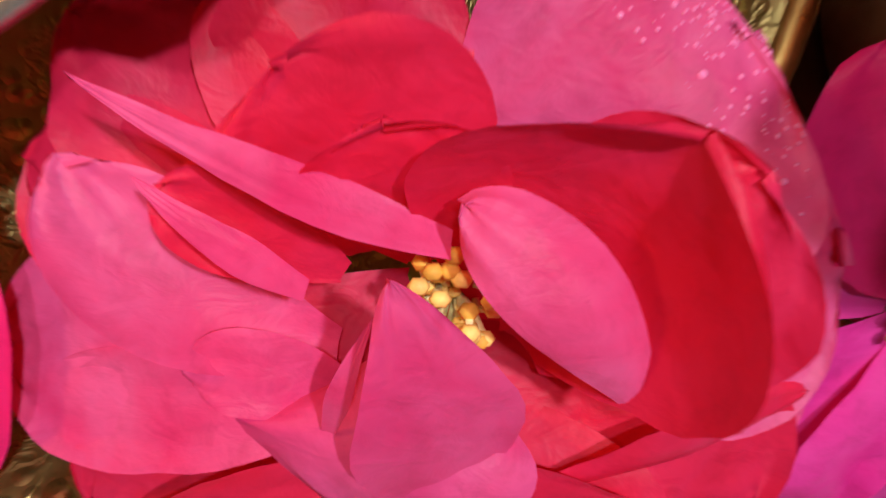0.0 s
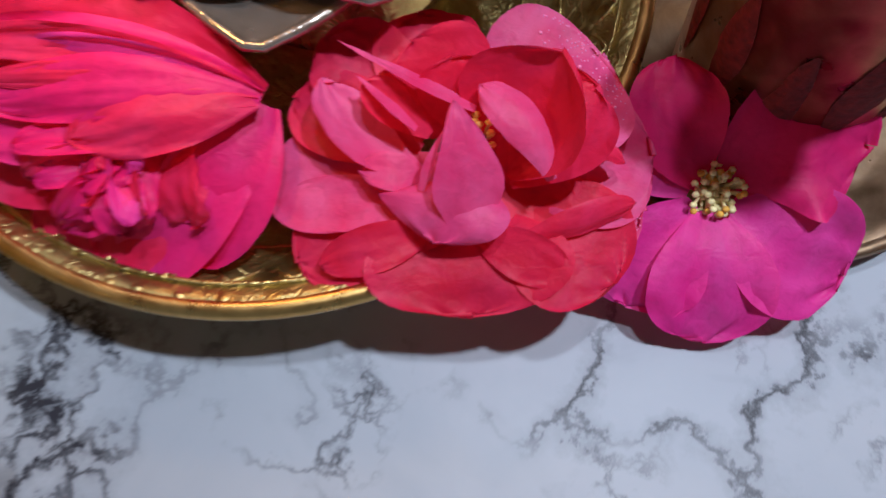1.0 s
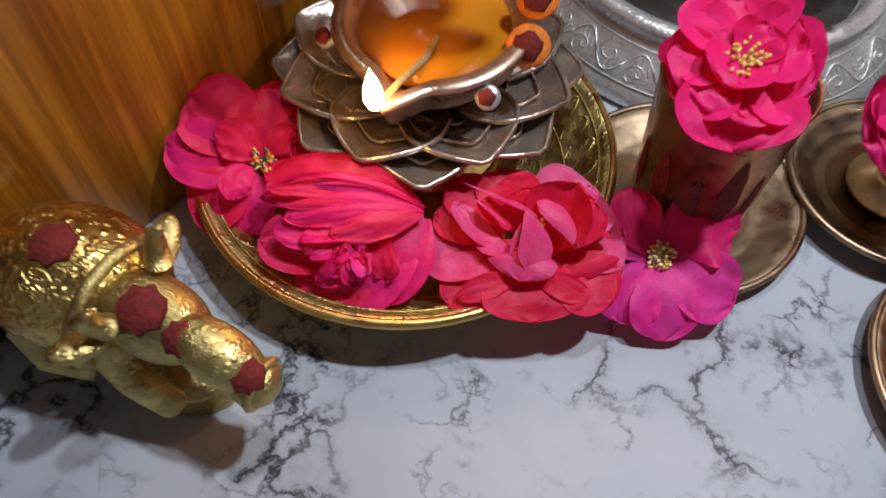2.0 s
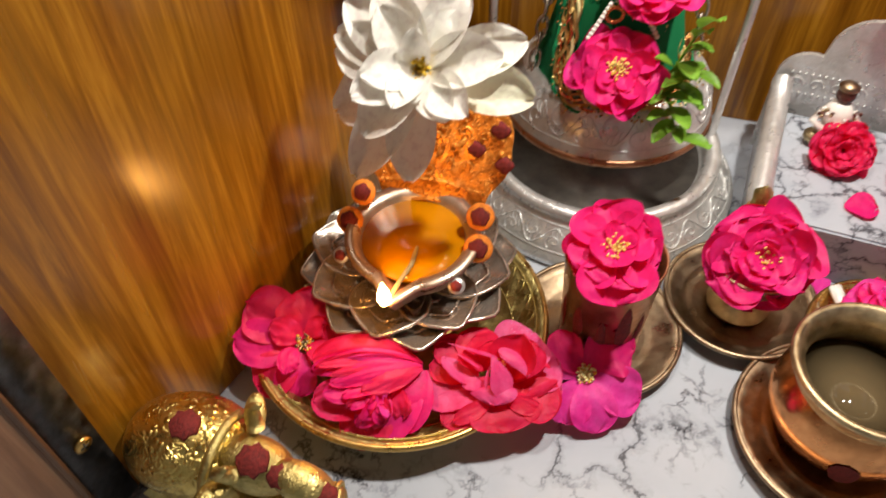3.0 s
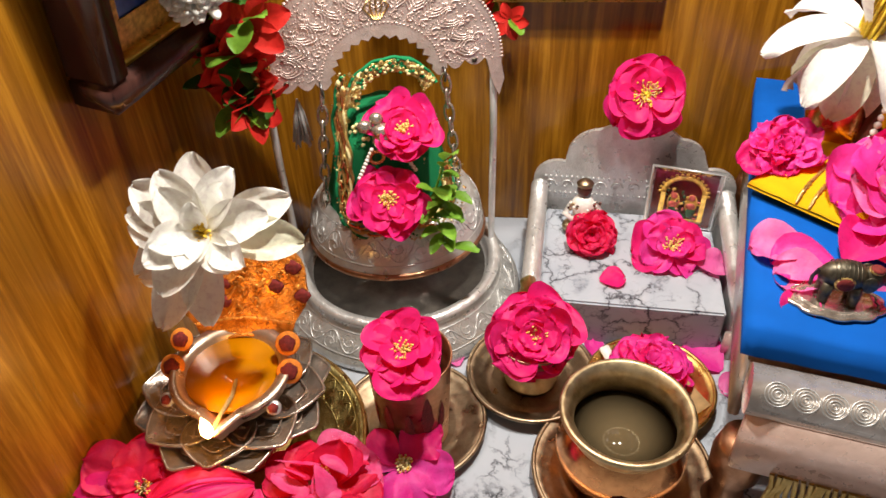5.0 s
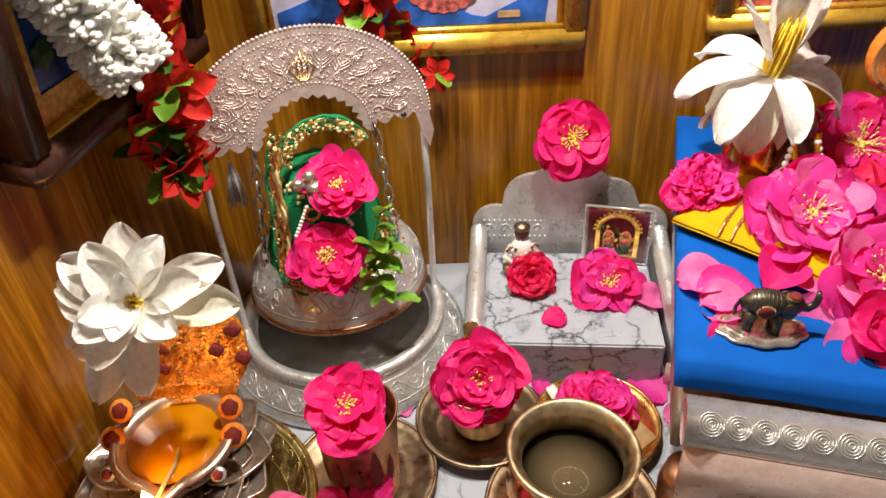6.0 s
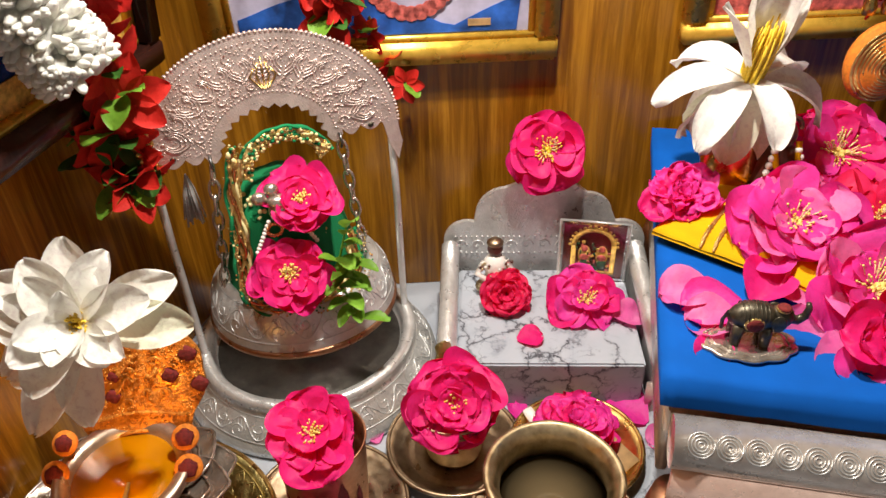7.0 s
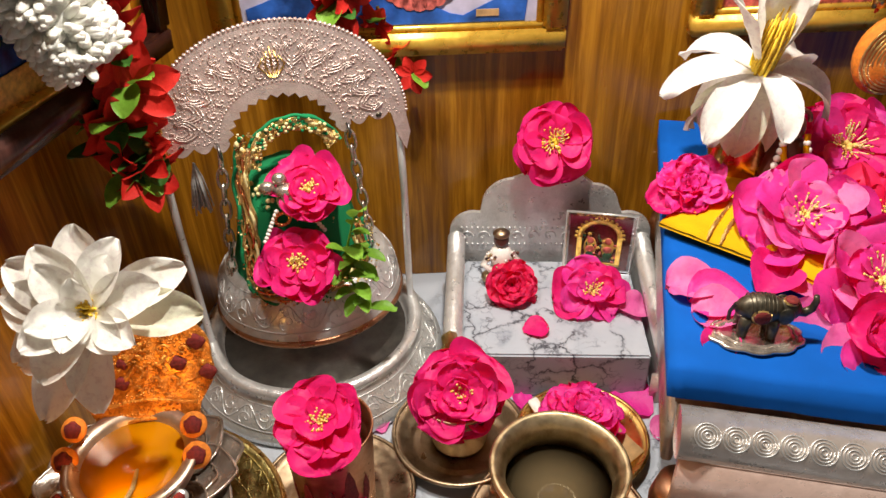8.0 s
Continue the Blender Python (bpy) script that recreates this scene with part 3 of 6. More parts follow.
        tube([(cx + 0.0032 * (1 - t) * math.cos(a + 5 * t), cy + 0.0032 * (1 - t) * math.sin(a + 5 * t), 0.0026) for t in [i / 8 for i in range(9)]], 0.0007, 5, bm)
    for k in range(7):
        a = k * 0.9
        tube([(0.009 * math.cos(a) * t + 0.002 * k - 0.006, 0.031 + 0.009 * math.sin(a + t) * t, 0.0026) for t in (0.2, 0.5, 0.8, 1.1)], 0.0011, 6, bm)
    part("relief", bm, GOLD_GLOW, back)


lotus_stand()


# ---- roses laid petal by petal ----
def blade(top, root, mid, tip, half, material, face=(0, 0, 1), cup=0.12, ruffle=0.16, shape="round", dew=0):
    """One petal of a flower, in millimetres: a bowed midrib from root to tip, its half width, the way it faces."""
    a, b, c, face = Vector(root), Vector(mid), Vector(tip), Vector(face).normalized()
    seed = 0.37 * a.x + 0.71 * c.y + 1.3 * c.x
    L = (c - a).length
    bm = bmesh.new()
    rows, nu, nv = [], 16, 14
    for i in range(nu + 1):
        u = 1 - (1 - i / nu) ** 1.5
        p = a * (1 - u) ** 2 + b * (2 * u * (1 - u)) + c * u * u
        along = ((b - a) * (1 - u) + (c - b) * u).normalized()
        side = face.cross(along).normalized()
        out = along.cross(side)
        if shape == "spear":
            w = half * min(1, 0.55 + 1.6 * u) * min(1, (1.004 - u) / 0.62) ** 0.8
        else:
            w = half * ((0.22 + 0.78 * math.sin(math.pi / 2 * u / 0.6)) if u < 0.6 else max(0.0, 1 - ((u - 0.6) / 0.4) ** 2.4) ** 0.5) + 0.05
        row = []
        for j in range(nv + 1):
            v = 2 * j / nv - 1
            lift = cup * w * v * v + 0.45 * ruffle * half * (0.2 + u) * noise.noise(Vector((u * 2.4 + seed, v * 2.0, seed * 1.7)))
            lift += ruffle * half * 0.35 * u * u * noise.noise(Vector((u * 5, v * 5 + seed, 3.1)))
            lift += ruffle * min(half, 5) * 0.55 * (u * u + v ** 4) * noise.noise(Vector((v * 8 + seed, u * 8, 8.4)))
            notch = (0.05 if shape == "round" else 0.01) * L * u ** 4 * noise.noise(Vector((v * 3.6, seed, 0.5)))
            row.append(bm.verts.new((p + side * v * w + out * lift + along * notch) / 1000))
        rows.append(row)
    grid_faces(bm, rows)
    spots = []
    if dew:
        rng = random.Random(dew)
        for _ in range(dew):
            i, j = rng.randint(9, nu - 1), rng.randint(1, nv - 2)
            q, r = rng.random(), rng.random()
            spots.append((rows[i][j].co.lerp(rows[i][j + 1].co, q)).lerp(rows[i + 1][j].co.lerp(rows[i + 1][j + 1].co, q), r))
    ob = part("petal", bm, material, top)
    if spots:
        drops = bmesh.new()
        for p in spots:
            q = rng.uniform(0.00006, 0.00020) * (1.6 if rng.random() < 0.1 else 1)
            ball(drops, p, (q, q, q * 0.8), None, 8, 6)
        tagged(part("dew", drops, DEW, ob, "fine dew drops"), kind="stuff")
    return ob


def calyx(top, r):
    part("calyx", lathe([(0.0, -2.0 * r), (r, -1.5 * r), (0.8 * r, -0.8 * r), (0.0, -0.5 * r)], 12), LEAF, top, "green calyx")


hero = thing("rose", "crimson-pink rose with dewy petals on the brass plate", "flower", look((-0.0359, -0.0366, 0.0270), (-0.1089, 0.1083, -0.9597), -0.9), "roses on the plate")
blade(hero, (-7.7, 3.1, -3.0), (-16.1, 11.4, 2.0), (-25.1, 17.7, 0.0), 8.3, HERO, ruffle=0.22)
blade(hero, (-5.1, 3.1, -3.0), (-7.1, 13.2, 2.0), (-10.1, 22.6, 0.0), 8.9, HERO, ruffle=0.22)
blade(hero, (2.5, 1.8, -4.0), (11.2, 10.1, 3.0), (19.3, 16.8, 0.0), 13.8, HERO_PINK_LIT, dew=150)
blade(hero, (5.7, -2.1, -4.0), (16.7, -0.7, -1.0), (28.2, 1.2, -3.0), 11.1, HERO_PINK_LIT)
blade(hero, (5.1, -4.7, -5.0), (15.2, -7.7, -3.0), (27.2, -7.3, -5.0), 9.5, HERO_PINK_LIT, dew=190)
blade(hero, (3.8, -7.2, -4.0), (13.5, -12.2, 0.0), (22.4, -19.4, -4.0), 10.7, HERO)
blade(hero, (6.1, -14.7, 0.0), (14.8, -11.7, 3.0), (24.8, -7.3, 0.0), 2.5, HERO, face=(0.2, -0.6, 0.8), cup=-0.3)
blade(hero, (-1.4, -8.5, -4.0), (-0.6, -15.5, 1.5), (0.6, -25.5, -3.0), 15.9, HERO)
blade(hero, (-0.1, -0.7, -3.0), (6.2, -7.5, -1.0), (13.9, -13.4, -3.0), 8.0, HERO)
blade(hero, (-1.4, -0.8, -4.0), (-7.3, -6.7, 0.0), (-13.8, -13.2, -2.0), 7.9, HERO)
blade(hero, (-9.2, -8.0, -5.0), (-17.4, -14.0, -1.0), (-27.0, -18.2, -3.0), 7.7, HERO)
blade(hero, (-8.9, -4.6, -3.0), (-20.5, -6.0, 1.0), (-32.7, -5.2, -3.0), 8.5, HERO_PINK_LIT)
blade(hero, (-8.8, -0.1, -2.0), (-19.6, 4.2, 2.0), (-29.1, 8.0, -1.0), 7.2, HERO)
blade(hero, (-7.4, -8.7, -1.0), (-17.3, -9.5, 2.0), (-29.9, -9.0, -3.0), 4.5, HERO_PINK_LIT)
blade(hero, (-7.9, -4.3, 0.0), (-19.1, -1.6, 4.0), (-23.4, 8.1, 6.0), 4.9, HERO_PINK_LIT, face=(0.5, 0.1, 0.85), cup=0.35)
blade(hero, (-6.6, -7.2, 1.0), (-11.2, -4.6, 6.0), (-17.1, -4.8, 4.0), 2.9, HERO_PINK_LIT)
blade(hero, (-4.9, 2.4, 0.0), (-6.5, 9.1, 8.0), (-10.2, 13.5, 9.0), 9.9, HERO, face=(0, -0.45, 0.9))
blade(hero, (-1.8, 1.8, 1.0), (-2.6, 6.9, 9.0), (-4.0, 10.4, 11.0), 6.0, HERO, face=(0, -0.7, 0.7))
blade(hero, (-0.3, 3.7, 8.0), (-10.3, 7.0, 11.5), (-20.8, 12.9, 10.0), 1.8, HERO_PINK_LIT, face=(0.35, 0.55, 0.75), shape='spear', cup=0.1)
blade(hero, (-8.8, 0.8, 7.0), (-13.7, 3.9, 10.0), (-17.6, 7.5, 10.0), 1.3, HERO_PINK_LIT, face=(0.3, 0.5, 0.8), shape='spear', cup=0.1)
blade(hero, (-7.0, 1.3, 3.0), (-12.2, 4.2, 7.0), (-16.7, 6.9, 9.0), 3.1, HERO, face=(0.3, -0.3, 0.9))
blade(hero, (4.9, -4.3, 0.0), (12.6, 3.1, 6.0), (17.5, 8.0, 8.0), 9.1, HERO, face=(-0.3, -0.2, 0.9), cup=0.4)
blade(hero, (4.3, -3.1, 0.0), (9.2, 4.2, 6.0), (11.5, 10.0, 15.0), 10.5, HERO, face=(-0.5, -0.45, 0.75), cup=0.65)
blade(hero, (11.3, -6.2, 7.0), (7.6, 1.5, 14.0), (0.3, 6.3, 11.0), 3.3, HERO_PINK_LIT, face=(-0.1, 0.25, 1), cup=-0.35)
blade(hero, (-4.2, -4.8, 1.0), (-3.6, -7.7, 10.0), (-5.7, -15.5, 4.0), 9.9, HERO_PINK_LIT, face=(0, 0.35, 0.95), cup=-0.2)
blade(hero, (0.1, -13.8, 4.0), (-0.6, -5.3, 11.5), (-3.4, 2.7, 14.0), 5.5, HERO_PINK_LIT, face=(0.15, 0.2, 1), shape='spear', cup=-0.1)
blade(hero, (-7.7, -8.3, 6.0), (-6.5, -4.0, 9.5), (-4.6, -0.2, 10.0), 0.8, HERO_PINK_LIT, shape='spear')
blade(hero, (14.3, -3.2, 2.0), (17.7, 0.8, 6.0), (22.4, -1.9, 3.0), 1.9, HERO, face=(0, 0.4, 0.9))
blade(hero, (-6.2, -13.0, -1.0), (-11.7, -15.2, 3.0), (-22.6, -19.0, 0.0), 3.7, HERO, face=(0, -0.3, 0.9))
blade(hero, (-0.0, -13.0, -1.0), (6.5, -15.8, 3.0), (14.8, -19.2, -1.0), 3.9, HERO, face=(0, -0.3, 0.9))
stamens(hero, 0.0032, 0.0080, 34, POLLEN, 5)
calyx(hero, 0.004)
crumpled = thing("rose", "crumpled crimson-pink rose lying on its side on the plate", "flower", look((-0.0816, -0.0600, 0.0265), (-0.2996, 0.3566, -0.8561), 0.0), "roses on the plate")
blade(crumpled, (18.5, 8.4, 1.0), (-1.7, 22.1, 8.0), (-26.6, 17.6, 3.0), 7.5, RED, ruffle=0.42)
blade(crumpled, (18.7, 7.9, 3.0), (1.4, 15.9, 11.0), (-27.8, 13.6, 6.0), 5.4, PINK, ruffle=0.42)
blade(crumpled, (18.8, 7.5, 5.0), (4.2, 10.7, 13.0), (-20.2, 6.6, 9.0), 4.9, PINK, cup=-0.2, ruffle=0.42)
blade(crumpled, (18.6, 7.1, 5.0), (8.9, 5.3, 12.0), (-7.5, 1.2, 10.0), 5.1, RED, cup=-0.2, ruffle=0.42)
blade(crumpled, (19.2, 6.5, 1.0), (14.4, -5.5, 6.0), (3.5, -16.8, 1.0), 8.9, PINK, ruffle=0.42)
blade(crumpled, (17.9, 5.2, 1.0), (6.8, -9.3, 6.0), (-7.2, -19.1, 0.0), 9.5, PINK, ruffle=0.42)
blade(crumpled, (15.1, 5.3, 0.0), (-5.3, -10.6, 3.0), (-18.1, -17.1, -1.0), 11.0, RED, ruffle=0.42)
blade(crumpled, (12.5, 5.3, 0.0), (-11.2, -2.9, 5.0), (-29.2, 1.8, 2.0), 9.6, RED, ruffle=0.42)
blade(crumpled, (7.5, 2.5, 2.0), (-4.2, -6.8, 8.0), (-12.5, -11.9, 5.0), 5.0, PINK, ruffle=0.42)
blade(crumpled, (7.7, 2.4, 3.0), (-12.7, 0.6, 9.0), (-23.7, 3.2, 8.0), 4.7, PINK, ruffle=0.42)
blade(crumpled, (2.7, 1.0, 4.0), (-7.5, -3.2, 10.0), (-15.5, -4.3, 8.0), 4.2, RED, face=(0.3, -0.5, 0.8), ruffle=0.42)
blade(crumpled, (2.7, -0.3, 4.0), (-1.3, -6.9, 10.0), (-2.1, -13.1, 6.0), 4.5, PINK, face=(0.4, 0.4, 0.8), ruffle=0.42)
blade(crumpled, (7.8, 1.0, 4.0), (6.0, -6.9, 9.0), (7.8, -11.9, 4.0), 5.0, RED, face=(-0.4, 0.2, 0.9), ruffle=0.42)
blade(crumpled, (2.7, 1.0, 4.0), (-6.0, 1.7, 11.0), (-16.2, 0.6, 10.0), 3.2, PINK, face=(0, 0.6, 0.8), ruffle=0.42)
blade(crumpled, (18.8, 8.1, 3.0), (-0.9, 18.0, 9.5), (-25.8, 16.7, 6.3), 2.5, RED, cup=-0.3, ruffle=0.4, face=(-0.08903591215484119, 0.03668000817481354, 0.8))
blade(crumpled, (18.8, 8.0, 3.2), (-0.4, 16.7, 9.9), (-24.1, 14.8, 9.7), 3.1, RED, cup=0.3, ruffle=0.4, face=(-0.10328219099038, -0.19015004270046443, 0.8))
blade(crumpled, (18.8, 7.8, 3.4), (3.5, 15.0, 12.7), (-18.8, 14.0, 6.3), 2.8, MAGENTA, cup=0.3, ruffle=0.4, face=(0.052976887855207655, -0.32220982575921553, 0.8))
blade(crumpled, (18.8, 7.7, 3.5), (1.5, 14.3, 9.4), (-16.8, 12.4, 8.2), 2.4, RED, cup=0.3, ruffle=0.4, face=(0.2240220441118173, 0.008372375332751592, 0.8))
blade(crumpled, (18.8, 7.6, 3.7), (1.3, 12.7, 12.0), (-23.1, 11.3, 7.2), 3.1, PINK, cup=-0.3, ruffle=0.4, face=(-0.1768390004982437, 0.12635074553990344, 0.8))
blade(crumpled, (18.9, 7.5, 3.9), (-0.0, 11.5, 11.7), (-20.2, 9.6, 10.0), 2.2, RED, cup=-0.3, ruffle=0.4, face=(0.11750955295810467, -0.05884804370772223, 0.8))
blade(crumpled, (18.9, 7.4, 4.1), (-1.1, 10.3, 11.2), (-17.7, 8.7, 6.8), 2.4, PINK, cup=-0.3, ruffle=0.4, face=(-0.06126060498817926, 0.08220046472126297, 0.8))
blade(crumpled, (18.9, 7.3, 4.3), (5.3, 9.3, 9.6), (-15.9, 7.4, 6.1), 2.5, PINK, cup=0.3, ruffle=0.4, face=(0.1674389782369629, 0.4598675916129511, 0.8))
blade(crumpled, (18.9, 7.2, 4.5), (-2.9, 7.9, 10.4), (-10.8, 5.9, 7.6), 3.3, MAGENTA, cup=-0.3, ruffle=0.4, face=(-0.05329487317156184, -0.3085847951912607, 0.8))
blade(crumpled, (18.9, 7.0, 4.6), (1.2, 6.8, 9.7), (-15.6, 4.7, 7.3), 2.0, PINK, cup=0.3, ruffle=0.4, face=(-0.11521647809002245, 0.28374567482135493, 0.8))
blade(crumpled, (18.9, 6.9, 4.8), (0.5, 5.5, 10.5), (-18.8, 3.3, 7.7), 2.3, PINK, cup=-0.3, ruffle=0.4, face=(-0.17236468740879962, -0.3313297286962358, 0.8))
blade(crumpled, (18.9, 6.8, 5.0), (3.5, 4.3, 9.7), (-22.8, 2.0, 7.0), 3.4, PINK, cup=0.3, ruffle=0.4, face=(0.18689606263080888, -0.0906787689655113, 0.8))
blade(crumpled, (-2.7, -1.5, 3.0), (-3.8, -2.6, 11.0), (-7.1, -3.0, 8.2), 1.9, RED, cup=0.4, ruffle=0.4, face=(-0.30169683115986895, 0.3893004166173706, 0.7))
blade(crumpled, (-2.7, -1.5, 3.0), (-3.6, -1.3, 11.0), (-6.8, -0.3, 7.8), 2.2, PINK, cup=-0.3, ruffle=0.4, face=(-0.09943834063670476, -0.23831275744958402, 0.7))
blade(crumpled, (-2.7, -1.5, 3.0), (0.3, -3.0, 11.0), (1.0, -3.8, 7.4), 2.8, MAGENTA, cup=-0.3, ruffle=0.4, face=(-0.00685437273258549, -0.40709138341167894, 0.7))
blade(crumpled, (-2.7, -1.5, 3.0), (0.1, -6.6, 11.0), (1.1, -11.2, 9.8), 2.4, MAGENTA, cup=0.4, ruffle=0.4, face=(0.3594055911960975, 0.14249392088530322, 0.7))
blade(crumpled, (-2.7, -1.5, 3.0), (-3.3, -5.1, 11.0), (-5.9, -8.2, 9.1), 2.3, RED, cup=0.4, ruffle=0.4, face=(-0.5107433182721479, 0.4710882774001429, 0.7))
blade(crumpled, (-2.7, -1.5, 3.0), (-1.9, -1.3, 11.0), (-3.0, -0.6, 9.7), 2.1, RED, cup=-0.3, ruffle=0.4, face=(0.44409588724910265, 0.18785273756973286, 0.7))
blade(crumpled, (-2.7, -1.5, 3.0), (-3.8, -3.6, 11.0), (-7.2, -5.0, 8.2), 3.1, PINK, cup=-0.3, ruffle=0.4, face=(-0.5842676674424797, 0.37642358435197953, 0.7))
blade(crumpled, (-2.7, -1.5, 3.0), (-0.5, -5.9, 11.0), (-0.2, -9.8, 9.6), 2.7, PINK, cup=-0.3, ruffle=0.4, face=(0.2057781512285286, -0.16935688392498216, 0.7))
blade(crumpled, (-2.7, -1.5, 3.0), (-0.9, -4.0, 11.0), (-1.1, -5.9, 8.6), 1.9, PINK, cup=-0.3, ruffle=0.4, face=(-0.01340252851719026, 0.36471982491725286, 0.7))
blade(crumpled, (-2.7, -1.5, 3.0), (-7.1, -3.3, 11.0), (-13.6, -4.5, 9.3), 2.7, PINK, cup=0.4, ruffle=0.4, face=(0.40522675526362006, 0.32756147589336837, 0.7))
blade(crumpled, (-2.7, -1.5, 3.0), (-3.1, -3.4, 11.0), (-5.5, -4.8, 9.4), 2.3, PINK, cup=0.4, ruffle=0.4, face=(0.4265695896710032, -0.09994203526437528, 0.7))
blade(crumpled, (-2.7, -1.5, 3.0), (0.5, -6.0, 11.0), (1.7, -10.0, 8.1), 3.5, RED, cup=0.4, ruffle=0.4, face=(-0.5196985546178298, 0.3813249389880585, 0.7))
blade(crumpled, (-2.7, -1.5, 3.0), (-5.5, -6.2, 11.0), (-10.6, -10.4, 8.3), 3.1, PINK, cup=0.4, ruffle=0.4, face=(0.4491445824160035, -0.32364905844088454, 0.7))
blade(crumpled, (-2.7, -1.5, 3.0), (-3.6, -3.2, 11.0), (-6.7, -4.2, 8.6), 3.3, MAGENTA, cup=-0.3, ruffle=0.4, face=(-0.5933254511823864, -0.18818285971170035, 0.7))
stamens(crumpled, 0.0022, 0.0090, 16, POLLEN, 6)
calyx(crumpled, 0.004)
ruffled = thing("rose", "open crimson rose at the plate's edge", "flower", look((-0.1242, -0.0462, 0.0265), (-0.3422, 0.3704, -0.8561), 0.0), "roses on the plate")
blade(ruffled, (-2.1, -1.4, 0.0), (-13.9, 0.1, 6.0), (-30.5, 6.9, 1.0), 11.1, PINK, ruffle=0.32)
blade(ruffled, (-3.6, -4.3, 0.0), (-13.0, -12.2, 5.0), (-23.3, -15.6, -1.0), 10.4, RED, ruffle=0.32)
blade(ruffled, (-1.4, -4.3, 0.0), (-5.6, -15.1, 6.0), (-6.8, -23.5, -1.0), 9.7, PINK, ruffle=0.32)
blade(ruffled, (-2.1, 2.9, 0.0), (-9.8, 12.6, 6.0), (-23.1, 21.8, 1.0), 13.2, RED, ruffle=0.32)
blade(ruffled, (0.7, 2.9, 0.0), (4.1, 12.6, 6.0), (-0.0, 23.6, 2.0), 12.5, RED, ruffle=0.32)
blade(ruffled, (3.6, -0.0, 0.0), (15.4, 2.6, 7.0), (21.7, -0.2, 1.0), 11.0, RED, ruffle=0.32)
blade(ruffled, (2.1, -1.4, 0.0), (13.8, -8.2, 6.0), (15.0, -14.3, 0.0), 9.7, RED, ruffle=0.32)
blade(ruffled, (1.0, -2.0, 3.0), (9.1, -7.4, 9.0), (13.1, -9.6, 6.0), 6.1, RED, face=(-0.3, 0.3, 0.9), ruffle=0.32)
blade(ruffled, (-2.2, -3.7, 4.0), (-7.9, -5.3, 9.0), (-8.0, -13.2, 7.0), 5.2, PINK, face=(0.5, 0.2, 0.8), ruffle=0.32)
blade(ruffled, (-0.4, 0.8, 3.0), (-4.5, 4.9, 9.0), (-13.5, 8.2, 7.0), 6.5, RED, face=(0.3, -0.4, 0.8), ruffle=0.32)
blade(ruffled, (1.7, 1.5, 3.0), (7.8, 6.3, 9.0), (11.0, 5.6, 6.0), 5.4, RED, face=(-0.2, -0.5, 0.8), ruffle=0.32)
stamens(ruffled, 0.0045, 0.0060, 44, BRONZE, 7)
calyx(ruffled, 0.004)
leaning = thing("rose", "magenta rose leaning against the copper tumbler", "flower", look((-0.0002, -0.0198, 0.0165), (-0.2182, 0.3968, -0.8661), 0.0), "open roses")
blade(leaning, (-1.7, 1.3, 1.0), (-8.3, 9.5, 5.0), (-7.5, 21.6, 2.0), 7.8, PINK, ruffle=0.26)
blade(leaning, (2.4, 1.6, 1.0), (10.3, 10.6, 7.0), (24.5, 7.7, 2.0), 12.6, PINK, ruffle=0.26)
blade(leaning, (-3.7, 0.2, 1.0), (-11.1, 4.2, 3.0), (-15.1, 11.3, 0.0), 5.7, MAGENTA, ruffle=0.26)
blade(leaning, (-2.4, -2.5, 1.0), (-10.3, -10.6, 5.0), (-13.3, -19.7, 0.0), 9.6, MAGENTA, ruffle=0.26)
blade(leaning, (-0.3, -3.2, 1.0), (-0.3, -13.2, 7.0), (0.0, -25.6, 0.0), 10.8, MAGENTA, ruffle=0.26)
blade(leaning, (3.1, -1.8, 1.0), (10.7, -9.2, 6.0), (23.4, -14.2, 0.0), 11.3, MAGENTA, ruffle=0.26)
stamens(leaning, 0.0046, 0.0040, 60, FILAMENT, 8)
calyx(leaning, 0.004)
DOUBLE = ((7, 1.0, 8, 30), (7, 0.86, 24, 32), (6, 0.7, 40, 34), (6, 0.54, 56, 30), (4, 0.38, 70, 20))


